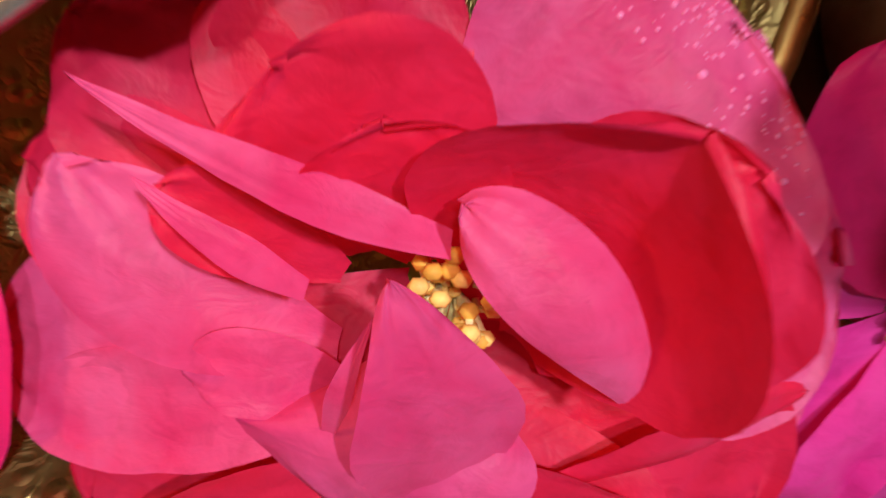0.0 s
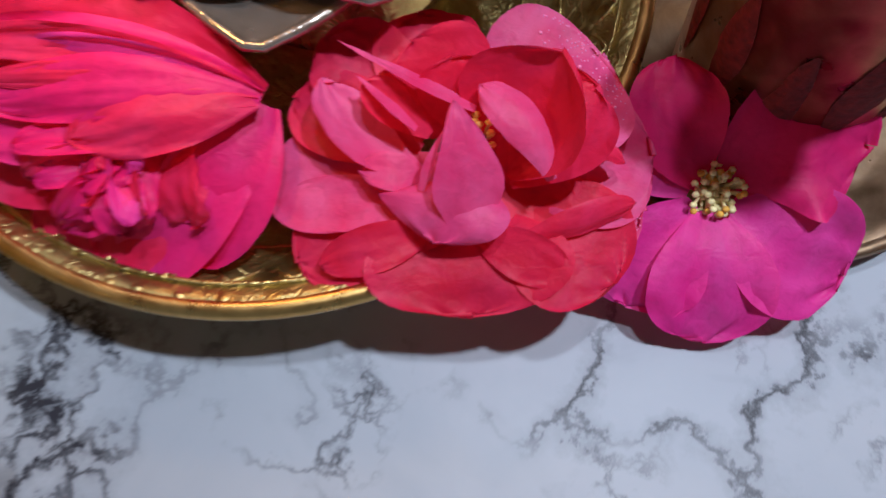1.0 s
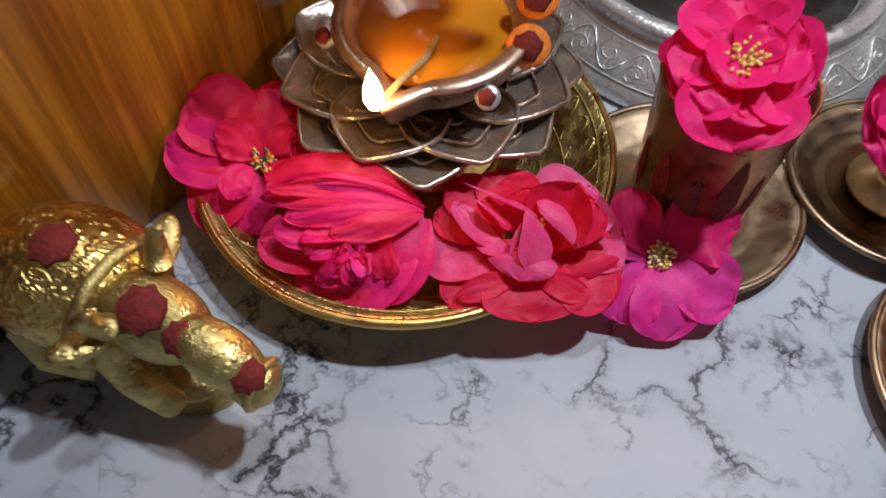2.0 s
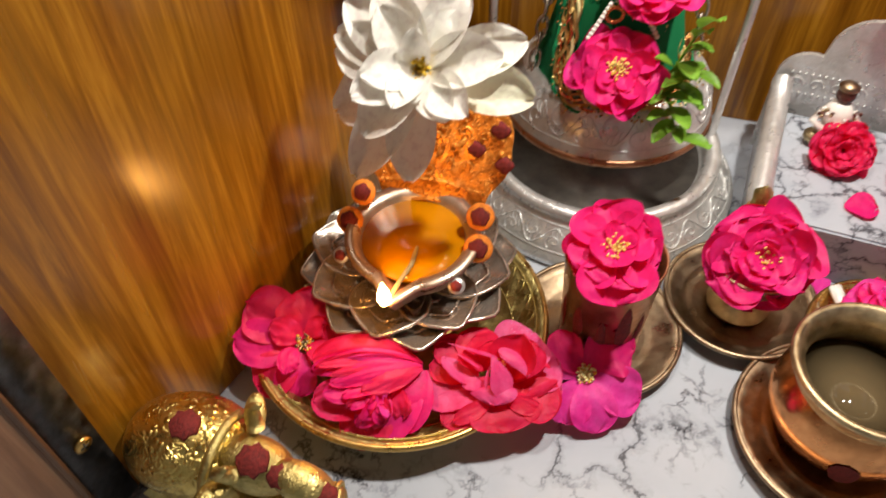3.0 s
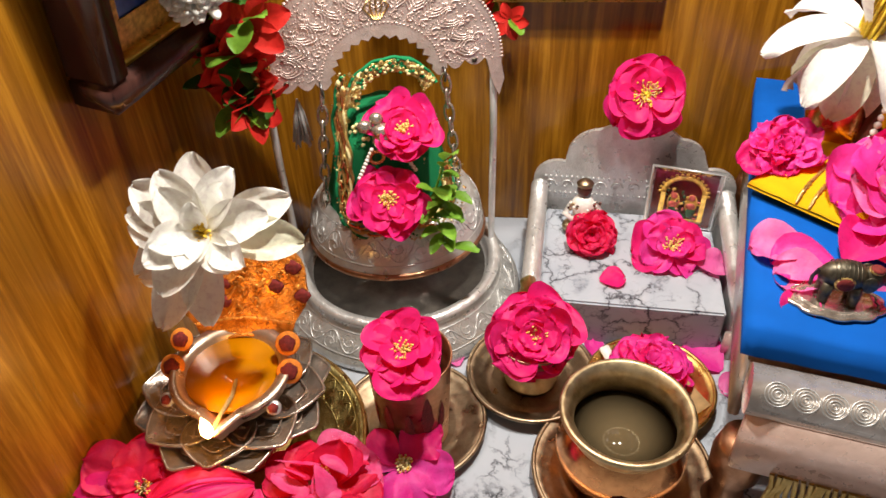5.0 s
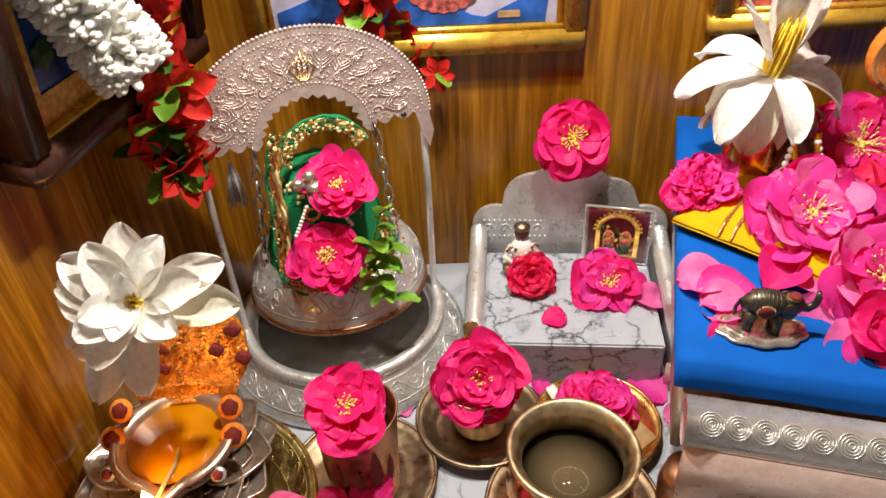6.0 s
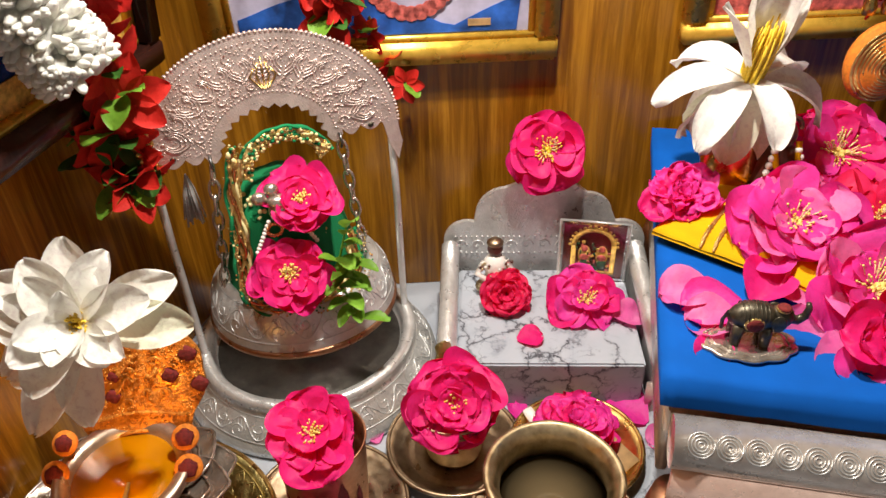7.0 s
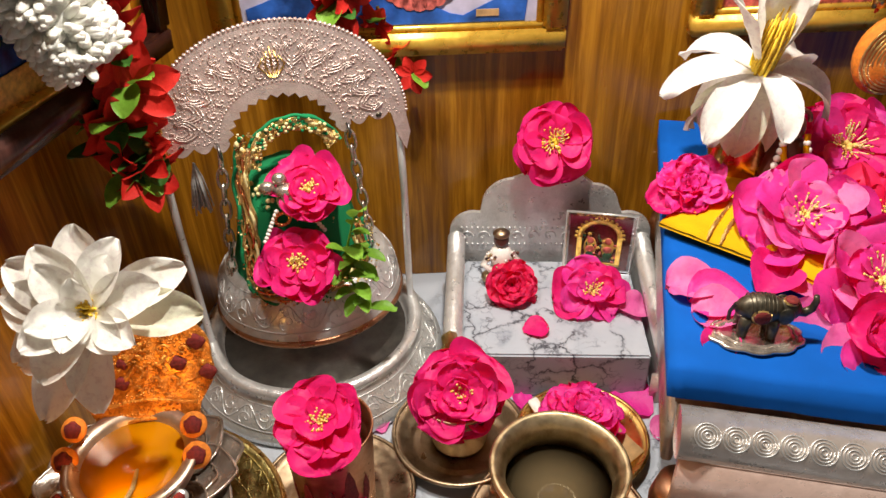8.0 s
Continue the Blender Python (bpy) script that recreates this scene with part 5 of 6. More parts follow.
rose((-0.007, 0.107, 0.1365), (0.10, -0.65, 0.62), 0.0190, "hot pink rose on the draped idol's shoulder", PINK, ((6, 1.0, 4, 22), (5, 0.78, 26, 26), (4, 0.5, 52, 28)), 70, 32, POLLEN, "open roses", 0.22, 0.72)


def leafy(name, label, stems, seed, leaf=LEAF, size=0.017):
    rng = random.Random(seed)
    top = thing(name, label, "leaves")
    for pts in stems:
        part("stem", tube(pts, 0.0009, 6, None, lambda u: 1.2 - 0.7 * u), leaf, top)
        for k in range(8):
            u = 0.2 + 0.8 * k / 7
            p = Vector(pts[0]).lerp(Vector(pts[-1]), u)
            d = Vector((rng.uniform(-1, 1), rng.uniform(-1, -0.1), rng.uniform(-0.4, 0.9)))
            q = d.to_track_quat("X", "Z").to_matrix().to_4x4()
            s = size * rng.uniform(0.6, 1.25)
            part("leaf", petal(s, s * 0.27, 12, 34, 0.3, 0.12, rng.uniform(0, 9), 6, 4, True), leaf, top, at=Matrix.Translation(p) @ q)
    return top


def tassel():
    rng = random.Random(31)
    bm = bmesh.new()
    for k in range(30):
        x, y = rng.uniform(-0.004, 0.003), rng.uniform(-0.003, 0.003)
        tube([(0, 0, 0), (x * 0.6, y, -0.010), (x * 1.3, y * 1.3, -0.022 - rng.uniform(0, 0.008))], 0.0005, 4, bm)
    tagged(part("grey_tassel", bm, ASH, None, at=pose(-0.064, 0.112, 0.152)), "small grey thread tassel beside the chain", "tassel", kind="stuff")


tassel()
leafy("basil_sprig", "fresh green basil sprig tucked beside the roses on the swing", ([(0.005, 0.100, 0.083), (0.010, 0.097, 0.105), (0.016, 0.094, 0.127)], [(0.005, 0.100, 0.086), (0.013, 0.098, 0.098), (0.022, 0.096, 0.108)], [(0.006, 0.098, 0.092), (0.012, 0.093, 0.084), (0.018, 0.090, 0.070)]), 6)


# ---- the marble slab and the silver throne ----
TH = pose(0.129, 0.124, 0, 0, 0, -4.5)
slab = part("marble_slab", box(bmesh.new(), (-0.056, -0.042, 0.0), (0.052, 0.048, 0.034), 0.0012), MARBLE_BLOCK, None, at=TH, smooth=False)
tagged(slab, "white marble-patterned block with dark veins", "block")


def throne():
    top = thing("silver_throne", "small chased silver throne with a clover-shaped back", "throne", TH)
    outline = [(-0.066, 0.0), (-0.066, 0.052)]
    for cx, cy, r, a0, a1 in ((-0.050, 0.052, 0.016, 180, 75), (-0.024, 0.072, 0.021, 165, 95), (0.0, 0.088, 0.0185, 150, 30), (0.026, 0.072, 0.017, 90, 10), (0.050, 0.052, 0.016, 105, 0)):
        for i in range(9):
            a = radians(a0 + (a1 - a0) * i / 8)
            outline.append((cx + r * math.cos(a), cy + r * math.sin(a)))
    outline += [(0.066, 0.0)]
    back = part("backrest", sheet(bmesh.new(), outline, 0.003), SILVER_CHASED, top, "clover-shaped silver back", at=pose(0, 0.058, 0.0, 90, 0, 0), smooth=False)
    bm = tube([(x * 0.94, y * 0.96, 0.0034) for x, y in outline[1:-1]], 0.0009, 6)
    part("raised_line", bm, SILVER, back)
    bm = bmesh.new()
    for i in range(34):
        for y in (0.043, 0.056):
            ball(bm, (-0.058 + 0.0035 * i, y, 0.0034), (0.0009, 0.0009, 0.0007), None, 6, 4)
    for i in range(11):
        c = -0.055 + 0.011 * i
        tube([(c + 0.0045 * (1 - t) * math.cos(7 * t), 0.0495 + 0.0045 * (1 - t) * math.sin(7 * t), 0.0034) for t in [k / 12 for k in range(13)]], 0.0005, 5, bm)
    tagged(part("chased_band", bm, SILVER, back, "raised band of scrolls"), kind="stuff")
    for x in (-0.0615, 0.0595):
        arm = part("arm", tube([(x, 0.052, 0.050), (x, 0.03, 0.046), (x, 0.0, 0.042), (x, -0.030, 0.039), (x, -0.043, 0.037)], 0.0058, 14, None, lambda u: 1.0 + 0.08 * math.sin(12 * u)), SILVER_CHASED, top, "chased silver armrest")
        part("arm_panel", box(bmesh.new(), (x - 0.0025, -0.042, 0.001), (x + 0.0025, 0.052, 0.036), 0.0005), SILVER, top)
    part("foot_block", box(bmesh.new(), (0.0535, -0.046, 0.0), (0.066, -0.0425, 0.022), 0.0006), SILVER_ROSY, top)


throne()


def acrylic_photo():
    at = pose(0.1625, 0.1615, 0.0345, 4, 0, -13)
    top = thing("photo_block", "clear acrylic block with a small printed shrine picture", "photo", at)
    w, h = 0.0212, 0.046
    part("print", box(bmesh.new(), (-w + 0.002, 0.0005, 0.001), (w - 0.002, 0.002, h - 0.002)), PRINT_BROWN, top, "dark brown print", smooth=False)
    part("block", box(bmesh.new(), (-w, -0.0045, 0.0), (w, 0.0, h), 0.0006), GLASS, top, "clear acrylic front", smooth=False).visible_shadow = False
    part("frame", tube([(-w, -0.002, 0.0005), (-w, -0.002, h), (w, -0.002, h), (w, -0.002, 0.0005)], 0.0011, 6), SILVER, top)
    bm = tube([(0.0125 * math.cos(a), 0.0, 0.027 + 0.0125 * math.sin(a)) for a in [math.pi * i / 18 for i in range(19)]], 0.0017, 6)
    tube([(-0.0125, 0, 0.006), (-0.0125, 0, 0.027)], 0.0016, 6, bm)
    tube([(0.0125, 0, 0.006), (0.0125, 0, 0.027)], 0.0016, 6, bm)
    for x in (-0.0055, 0.0055):
        ball(bm, (x, 0.0002, 0.019), (0.004, 0.0006, 0.008))
    box(bm, (-0.014, -0.0003, 0.004), (0.014, 0.0007, 0.0065))
    low = bmesh.new()
    for x, z, w, h in ((-0.0055, 0.012, 0.0028, 0.0036), (0.0055, 0.012, 0.0028, 0.0036), (0.0, 0.0085, 0.004, 0.0022)):
        ball(low, (x, -0.0004, z), (w, 0.0006, h), None, 10, 8)
    high = bmesh.new()
    for x in (-0.0055, 0.0055):
        ball(high, (x, -0.0004, 0.0245), (0.0022, 0.0006, 0.0026), None, 10, 8)
        ball(high, (x, -0.0004, 0.0175), (0.0030, 0.0006, 0.0026), None, 10, 8)
    rng = random.Random(5)
    for k in range(40):
        x, z = rng.uniform(-0.011, 0.011), rng.uniform(0.007, 0.030)
        ball(rng.choice((low, high, bm)), (x, -0.0002, z), (rng.uniform(0.0005, 0.0014), 0.0006, rng.uniform(0.0006, 0.002)), None, 6, 4)
    for k in range(15):
        a = math.pi * k / 14
        ball(bm, (0.0148 * math.cos(a), 0.0, 0.027 + 0.0148 * math.sin(a)), (0.0012, 0.0006, 0.0012), None, 6, 4)
    part("printed_shape", high, PRINT_ROSE, top, "rosy printed shapes")
    part("printed_garland", low, PRINT_GREEN, top, "dark green printed shapes")
    part("golden_arch", bm, PRINT_GOLD, top, "golden arch and plain shapes")


acrylic_photo()


def figurine():
    bm = lathe([(0.0, 0.0), (0.007, 0.0), (0.0065, 0.004), (0.0045, 0.010), (0.0058, 0.016), (0.003, 0.0205), (0.0, 0.021)], 18)
    ball(bm, (0, 0, 0.024), (0.0037, 0.0037, 0.0042), None, 12, 8, 1)
    lathe([(0.0038, 0.0264), (0.0040, 0.0275), (0.0026, 0.0288), (0.0, 0.0292)], 14, bm, slot=4)
    for s in (-1, 1):
        tube([(s * 0.005, -0.001, 0.017), (s * 0.0085, -0.003, 0.012), (s * 0.004, -0.006, 0.010)], 0.0017, 8, bm, slot=0)
        ball(bm, (s * 0.006, -0.002, 0.004), (0.0035, 0.004, 0.003), None, 10, 8, 2)
    ball(bm, (0.001, -0.006, 0.0105), (0.003, 0.003, 0.003), None, 10, 8, 3)
    rng = random.Random(8)
    for k in range(70):
        a, z = rng.uniform(math.pi, 2 * math.pi), rng.uniform(0.004, 0.019)
        r = 0.0066 - 0.0012 * math.sin(z * 300)
        ball(bm, (r * math.cos(a), r * math.sin(a), z), (0.0008, 0.0008, 0.0008), None, 5, 4, rng.choice((1, 2, 2, 0)))
    ob = part("figurine", bm, [PEARL, STONE, BRASS_DULL, TURMERIC, BRONZE], None, at=pose(0.0985, 0.153, 0.0345) @ Matrix.Diagonal((1.35, 1.3, 1.35, 1)))
    tagged(ob, "tiny painted seated figurine in white and gold", "figurine")


figurine()
rose((0.104, 0.136, 0.0440), (-0.05, -0.75, 0.60), 0.0172, "small ruffled red rose on the marble block", RED, ((6, 1.0, 14, 30), (6, 0.85, 34, 34), (6, 0.7, 52, 34), (5, 0.5, 68, 25)), 0, 41, None, "loose roses", 0.32, 0.6)
rose((0.152, 0.126, 0.0435), (0.05, -0.55, 0.80), 0.0245, "magenta rose lying on the marble block", MAGENTA, OPEN, 40, 42, POLLEN, "open roses", 0.26, 0.6, PINK)
loose_petal((0.166, 0.118, 0.038), (0.2, -0.3, 1), 0.020, "pale magenta petal beside the rose", BLUSH, -30, 4.0)
loose_petal((0.107, 0.103, 0.0352), (0.0, -0.1, 1), 0.0155, "pink petal on the marble block", PINK, 10, 6.0, 10, 0.2)
rose((0.131, 0.176, 0.122), (0.0, -0.82, 0.45), 0.0250, "hot pink rose on top of the silver throne", PINK, ((6, 1.0, 8, 18), (5, 0.74, 26, 24)), 50, 43, YELLOW, "open roses", 0.16, 0.62, None, 0.26)


# ---- blue-covered stool with flowers ----
ST = pose(0.1505, -0.0135, 0, 0, 0, -14.2)


def on_stool(x, y, z):
    return ST @ Vector((x, y, z))


def stool():
    top = thing("silver_stool", "low silver-clad stool with an embossed rail", "stool", ST)
    W, D = 0.27, 0.222
    part("deck", box(bmesh.new(), (0.004, 0.004, 0.094), (W, D, 0.1045), 0.001), WOOD_PALE, top, "wooden deck")
    rail = part("rail", tube([(0.004, -0.0125, 0.0965), (0.09, -0.0125, 0.0965), (0.18, -0.0125, 0.0965), (W, -0.0125, 0.0965)], 0.0110, 20), SILVER_BRIGHT, top, "embossed silver rail")
    bm = bmesh.new()
    for i in range(24):
        x = 0.014 + 0.0106 * i
        for r in (0.0050, 0.0037, 0.0024, 0.0011):
            pts = []
            for k in range(19):
                a = 2 * math.pi * k / 18
                yy = r * math.sin(a)
                b = yy / 0.0111
                pts.append((x + r * math.cos(a), -0.0125 - 0.0111 * math.sin(0.75 - b), 0.0965 + 0.0111 * math.cos(0.75 - b)))
            tube(pts, 0.00026, 5, bm)
    tagged(part("scroll_ornament", bm, SILVER, rail, "raised row of rings"), kind="stuff")
    part("apron", box(bmesh.new(), (0.006, -0.0205, 0.050), (W, -0.0145, 0.0885), 0.0008), APRON, top, "rosy smooth metal apron")
    part("side_apron", box(bmesh.new(), (0.004, 0.008, 0.052), (0.009, D, 0.092), 0.0008), SILVER, top)
    for x, y in ((0.012, -0.006), (0.255, -0.006), (0.012, 0.21), (0.255, 0.21)):
        part("leg", lathe([(0.0, 0.0), (0.009, 0.0), (0.0115, 0.004), (0.0085, 0.012), (0.0075, 0.022), (0.012, 0.032), (0.0125, 0.044), (0.010, 0.056), (0.0, 0.056)], 24), COPPER_DULL, top, at=pose(x, y, 0))
    fringe = bmesh.new()
    rng = random.Random(8)
    for i in range(46):
        x = 0.024 + 0.0022 * i
        pts = [(x + 0.0012 * math.sin(k + i), -0.0210 - 0.0012 * (k % 2), 0.054 - 0.0068 * k) for k in range(6)]
        tube(pts, 0.0012, 5, fringe)
    part("fringe", fringe, GILT, top, "gold thread fringe under the apron")


stool()


def blue_cloth():
    bm = bmesh.new()
    rows = []
    W, D, n = 0.275, 0.224, 40
    for i in range(n + 1):
        row = []
        for j in range(n + 1):
            x, y = -0.002 + (W + 0.002) * i / n, -0.002 + D * j / n
            z = 0.1195 + 0.0009 * noise.noise(Vector((x * 40, y * 40, 0))) + 0.0012 * noise.noise(Vector((x * 14, y * 16, 4)))
            row.append(bm.verts.new((x, y, z)))
        rows.append(row)
    grid_faces(bm, [list(r) for r in rows])
    edge = [r[0] for r in reversed(rows)] + rows[0][1:]
    low = [bm.verts.new((v.co.x + (0.0008 if v.co.x < 0 else 0), v.co.y, 0.1048 + 0.0012 * noise.noise(v.co * 60))) for v in edge]
    grid_faces(bm, [edge, low])
    for f in bm.faces:
        f.normal_update()
    bmesh.ops.recalc_face_normals(bm, faces=bm.faces)
    tagged(part("blue_cloth", bm, BLUE, None, at=ST), "bright blue cloth spread over the stool", "cloth")


blue_cloth()


def cushion():
    bm = bmesh.new()
    rows_a, rows_b = [], []
    n = 22
    for i in range(n + 1):
        ra, rb = [], []
        for j in range(n + 1):
            u, v = 2 * i / n - 1, 2 * j / n - 1
            h = (max(0, 1 - u ** 4) * max(0, 1 - v ** 4)) ** 0.5
            fold = 0.0016 * noise.noise(Vector((u * 3, v * 3, 1))) + 0.0008 * noise.noise(Vector((u * 9, v * 9, 5)))
            ra.append(bm.verts.new((0.046 * u, 0.042 * v, 0.006 + 0.0085 * h + fold)))
            rb.append(bm.verts.new((0.046 * u, 0.042 * v, 0.004 - 0.004 * h)))
        rows_a.append(ra)
        rows_b.append(rb)
    grid_faces(bm, rows_a)
    grid_faces(bm, [list(reversed(r)) for r in rows_b])
    rim = lambda rows: [r[0] for r in rows] + rows[-1][1:] + [r[-1] for r in reversed(rows[:-1])] + list(reversed(rows[0][1:-1]))
    grid_faces(bm, [rim(rows_b), rim(rows_a)], True)
    top = thing("cushion", "yellow silk cushion with gold braid", "cushion", ST @ pose(0.055, 0.109, 0.1205, 0, 0, -28))
    part("cover", bm, SAFFRON, top, "yellow silk cover")
    bm = bmesh.new()
    for u in (-0.46, -0.32):
        for k in (0, 1):
            tube([(0.046 * u + 0.0007 * math.sin(9 * q + 3.14 * k), 0.042 * (-1 + 1.7 * q / 30), 0.0068 + 0.0085 * max(0, (1 - u ** 4) * (1 - (-1 + 1.7 * q / 30) ** 4)) ** 0.5) for q in range(31)], 0.0006, 5, bm)
    tube([(0.0462, 0.042 * (q / 15 - 1), 0.0062 + 0.0008 * math.sin(q * 2.3)) for q in range(31)], 0.0012, 6, bm)
    part("braid", bm, GILT, top, "twisted gold braid")


cushion()


def elephant():
    """A small metal elephant, trunk raised, on a scalloped stand, as one plain casting."""
    bm = bmesh.new()
    ball(bm, (0, 0, 0.0165), (0.0125, 0.0072, 0.0078), None, 20, 14)
    ball(bm, (0.0125, 0, 0.0175), (0.0062, 0.0052, 0.0060), None, 16, 12)
    for x in (-0.0075, 0.0065):
        for y in (-0.0038, 0.0038):
            tube([(x, y, 0.002), (x, y, 0.007), (x * 0.9, y, 0.014)], 0.0024, 10, bm, lambda u: 1.0 + 0.3 * u)
    tube([(0.017, 0, 0.0165), (0.0205, 0, 0.0155), (0.0235, 0, 0.0180), (0.0243, 0, 0.0225), (0.0235, 0, 0.0255)], 0.0026, 10, bm, lambda u: 1.0 - 0.5 * u)
    tube([(-0.012, 0, 0.019), (-0.0142, 0, 0.014), (-0.0140, 0, 0.009)], 0.0010, 6, bm)
    for s in (-1, 1):
        ball(bm, (0.0105, s * 0.0055, 0.0165), (0.0040, 0.0010, 0.0048), None, 12, 8)
    ball(bm, (-0.001, -0.0066, 0.0165), (0.0049, 0.0015, 0.0041), None, 14, 8, 2)
    ball(bm, (-0.001, -0.0072, 0.0165), (0.0042, 0.0014, 0.0036), None, 14, 8, 1)
    ball(bm, (0.0125, -0.001, 0.0225), (0.0037, 0.0036, 0.0016), None, 14, 8, 2)
    ball(bm, (0.0128, -0.0012, 0.0232), (0.0034, 0.0034, 0.0016), None, 14, 8, 1)
    lathe([(0.0, 0.0), (0.0225, 0.0), (0.023, 0.0008), (0.0215, 0.0020), (0.0205, 0.0014), (0.0195, 0.0026), (0.0182, 0.0018), (0.0170, 0.0032), (0.0155, 0.0026), (0.0, 0.0030)], 96, bm, Matrix.Diagonal((1.0, 0.62, 1, 1)), lambda a, k: 1 + 0.085 * abs(math.sin(5 * a)), 3)
    for i in range(70):
        a = 2 * math.pi * i / 70
        r = 0.0187 * (1 + 0.085 * abs(math.sin(5 * a)))
        ball(bm, (r * math.cos(a), 0.62 * r * math.sin(a), 0.0024), (0.0006, 0.0006, 0.0006), None, 5, 4, 3)
    for k in range(7):
        x = -0.006 + 0.0019 * k
        tube([(x, 0.0075 * math.cos(q), 0.0165 + 0.0079 * math.sin(q) * (1 - (x / 0.0125) ** 2) ** 0.5) for q in [0.35 + 2.44 * i / 10 for i in range(11)]], 0.0004, 4, bm, slot=0)
    ob = part("elephant_figurine", bm, [BLACK, PASTE, GILT, LAMP_BRONZE], None, at=ST @ pose(0.0325, 0.0250, 0.1200, 0, 0, 6) @ Matrix.Diagonal((0.84, 0.84, 0.88, 1)))
    tagged(ob, "small dark metal elephant figurine with raised trunk on a scalloped stand", "figurine")


elephant()
S3 = (0.0, -0.55, 0.80)
rose((0.185, 0.091, 0.1375), (-0.1, -0.5, 0.85), 0.0185, "ruffled pink rose on the yellow cushion", MAGENTA, DOUBLE, 0, 51, None, "roses on the stool", 0.42, 0.48, PINK)
rose((0.228, 0.058, 0.1405), (0.0, -0.5, 0.85), 0.030, "large open pink rose on the cushion", MAGENTA, ((7, 1.0, 6, 20), (6, 0.8, 22, 26), (5, 0.5, 42, 28)), 30, 52, POLLEN, "roses on the stool", 0.26, 0.72, BLUSH, 0.24)
rose((0.279, 0.122, 0.140), (-0.05, -0.6, 0.75), 0.030, "wide open pink rose with golden stamens", PINK, ((7, 1.0, 6, 20), (5, 0.72, 22, 24)), 12, 53, POLLEN, "roses on the stool", 0.26, 0.7, MAGENTA, 0.3)
rose((0.2475, 0.019, 0.132), (0.05, -0.5, 0.85), 0.0275, "open pink rose with pale stamens on the blue cloth", MAGENTA, ((7, 1.0, 6, 20), (5, 0.72, 26, 24)), 64, 54, POLLEN, "roses on the stool", 0.26, 0.7, BLUSH, 0.32)
rose((0.272, 0.066, 0.134), (0.1, -0.4, 0.9), 0.027, "deep red-pink rose among the others", RED, OPEN, 64, 55, POLLEN, "roses on the stool", 0.25, 0.62)
rose((0.262, 0.096, 0.128), (0.0, -0.5, 0.85), 0.014, "small pink bud between the larger roses", MAGENTA, ((5, 1.0, 40, 20), (4, 0.7, 60, 20)), 0, 56, None, "roses on the stool", 0.2, 0.6)
rose((0.243, -0.010, 0.128), (0.1, -0.6, 0.75), 0.020, "small pink rose at the edge of the blue cloth", PINK, OPEN, 0, 57, None, "roses on the stool", 0.25, 0.6)
for k, (x, y, z, L, sp, mt, nrm, lab) in enumerate((
        (0.186, 0.032, 0.1215, 0.026, 170, BLUSH, (0, -0.1, 1), "broad pink petal on the blue cloth"), (0.194, 0.024, 0.1225, 0.027, 205, MAGENTA, (-0.1, -0.2, 1), "broad pink petal on the blue cloth"),
        (0.176, 0.008, 0.1215, 0.016, 250, PINK, (0, -0.3, 1), "small red-pink petal beside the elephant"), (0.199, 0.026, 0.1225, 0.024, 60, PINK, (-0.1, -0.35, 1), "red-pink petal on the blue cloth"),
        (0.212, 0.028, 0.1245, 0.032, -8, BLUSH, (0.1, -0.4, 1), "large pink petal on the blue cloth"), (0.217, 0.016, 0.1275, 0.026, -110, BLUSH, (-0.15, -0.75, 0.6), "pale magenta petal standing beside the elephant"),
        (0.238, -0.004, 0.1225, 0.026, -60, MAGENTA, (0.1, -0.3, 1), "pink petal at the cloth's front"), (0.268, 0.004, 0.1285, 0.026, -80, BLUSH, (0.1, -0.6, 0.8), "pale pink petal resting on a rose"),
        (0.190, 0.014, 0.1218, 0.024, 190, BLUSH, (-0.05, -0.15, 1), "broad pale petal behind the elephant"),
        (0.222, 0.002, 0.1250, 0.022, -70, BLUSH, (-0.2, -0.6, 0.8), "pale petal folded beside the elephant"), (0.232, -0.006, 0.1225, 0.020, -120, MAGENTA, (0, -0.3, 1), "pink petal at the cloth's front"))):
    loose_petal((x, y, z), nrm, L, lab, mt, sp, 3.3 * k + 2)
leafy("rose_leaves", "green rose leaves between the flowers", ([(0.240, 0.048, 0.123), (0.246, 0.050, 0.128), (0.252, 0.052, 0.130)], [(0.284, 0.090, 0.123), (0.290, 0.092, 0.130), (0.296, 0.094, 0.136)]), 9, LEAF, 0.011)
lotus2 = lotus_flower((0.2165, 0.113, 0.188), (0.02, -0.30, 0.95), "large white lotus with drooping petals and tall yellow stamens", ((9, 1.25, -38, 54, 0.27), (7, 1.25, 24, 84, 0.22), ((60, 100, 140), 1.45, 78, -4, 0.17), ((20, 175), 1.15, 66, 4, 0.17)), 9, 0, True, 0.038)


def lotus_pot():
    ob = part("small_pot", lathe([(0.0, 0.0), (0.012, 0.0), (0.017, 0.010), (0.018, 0.022), (0.014, 0.036), (0.010, 0.046), (0.012, 0.054), (0.0, 0.054)], 32), COPPER, None, at=pose(0.2215, 0.120, 0.1205))
    tagged(ob, "small copper pot under the drooping lotus", "pot")


lotus_pot()


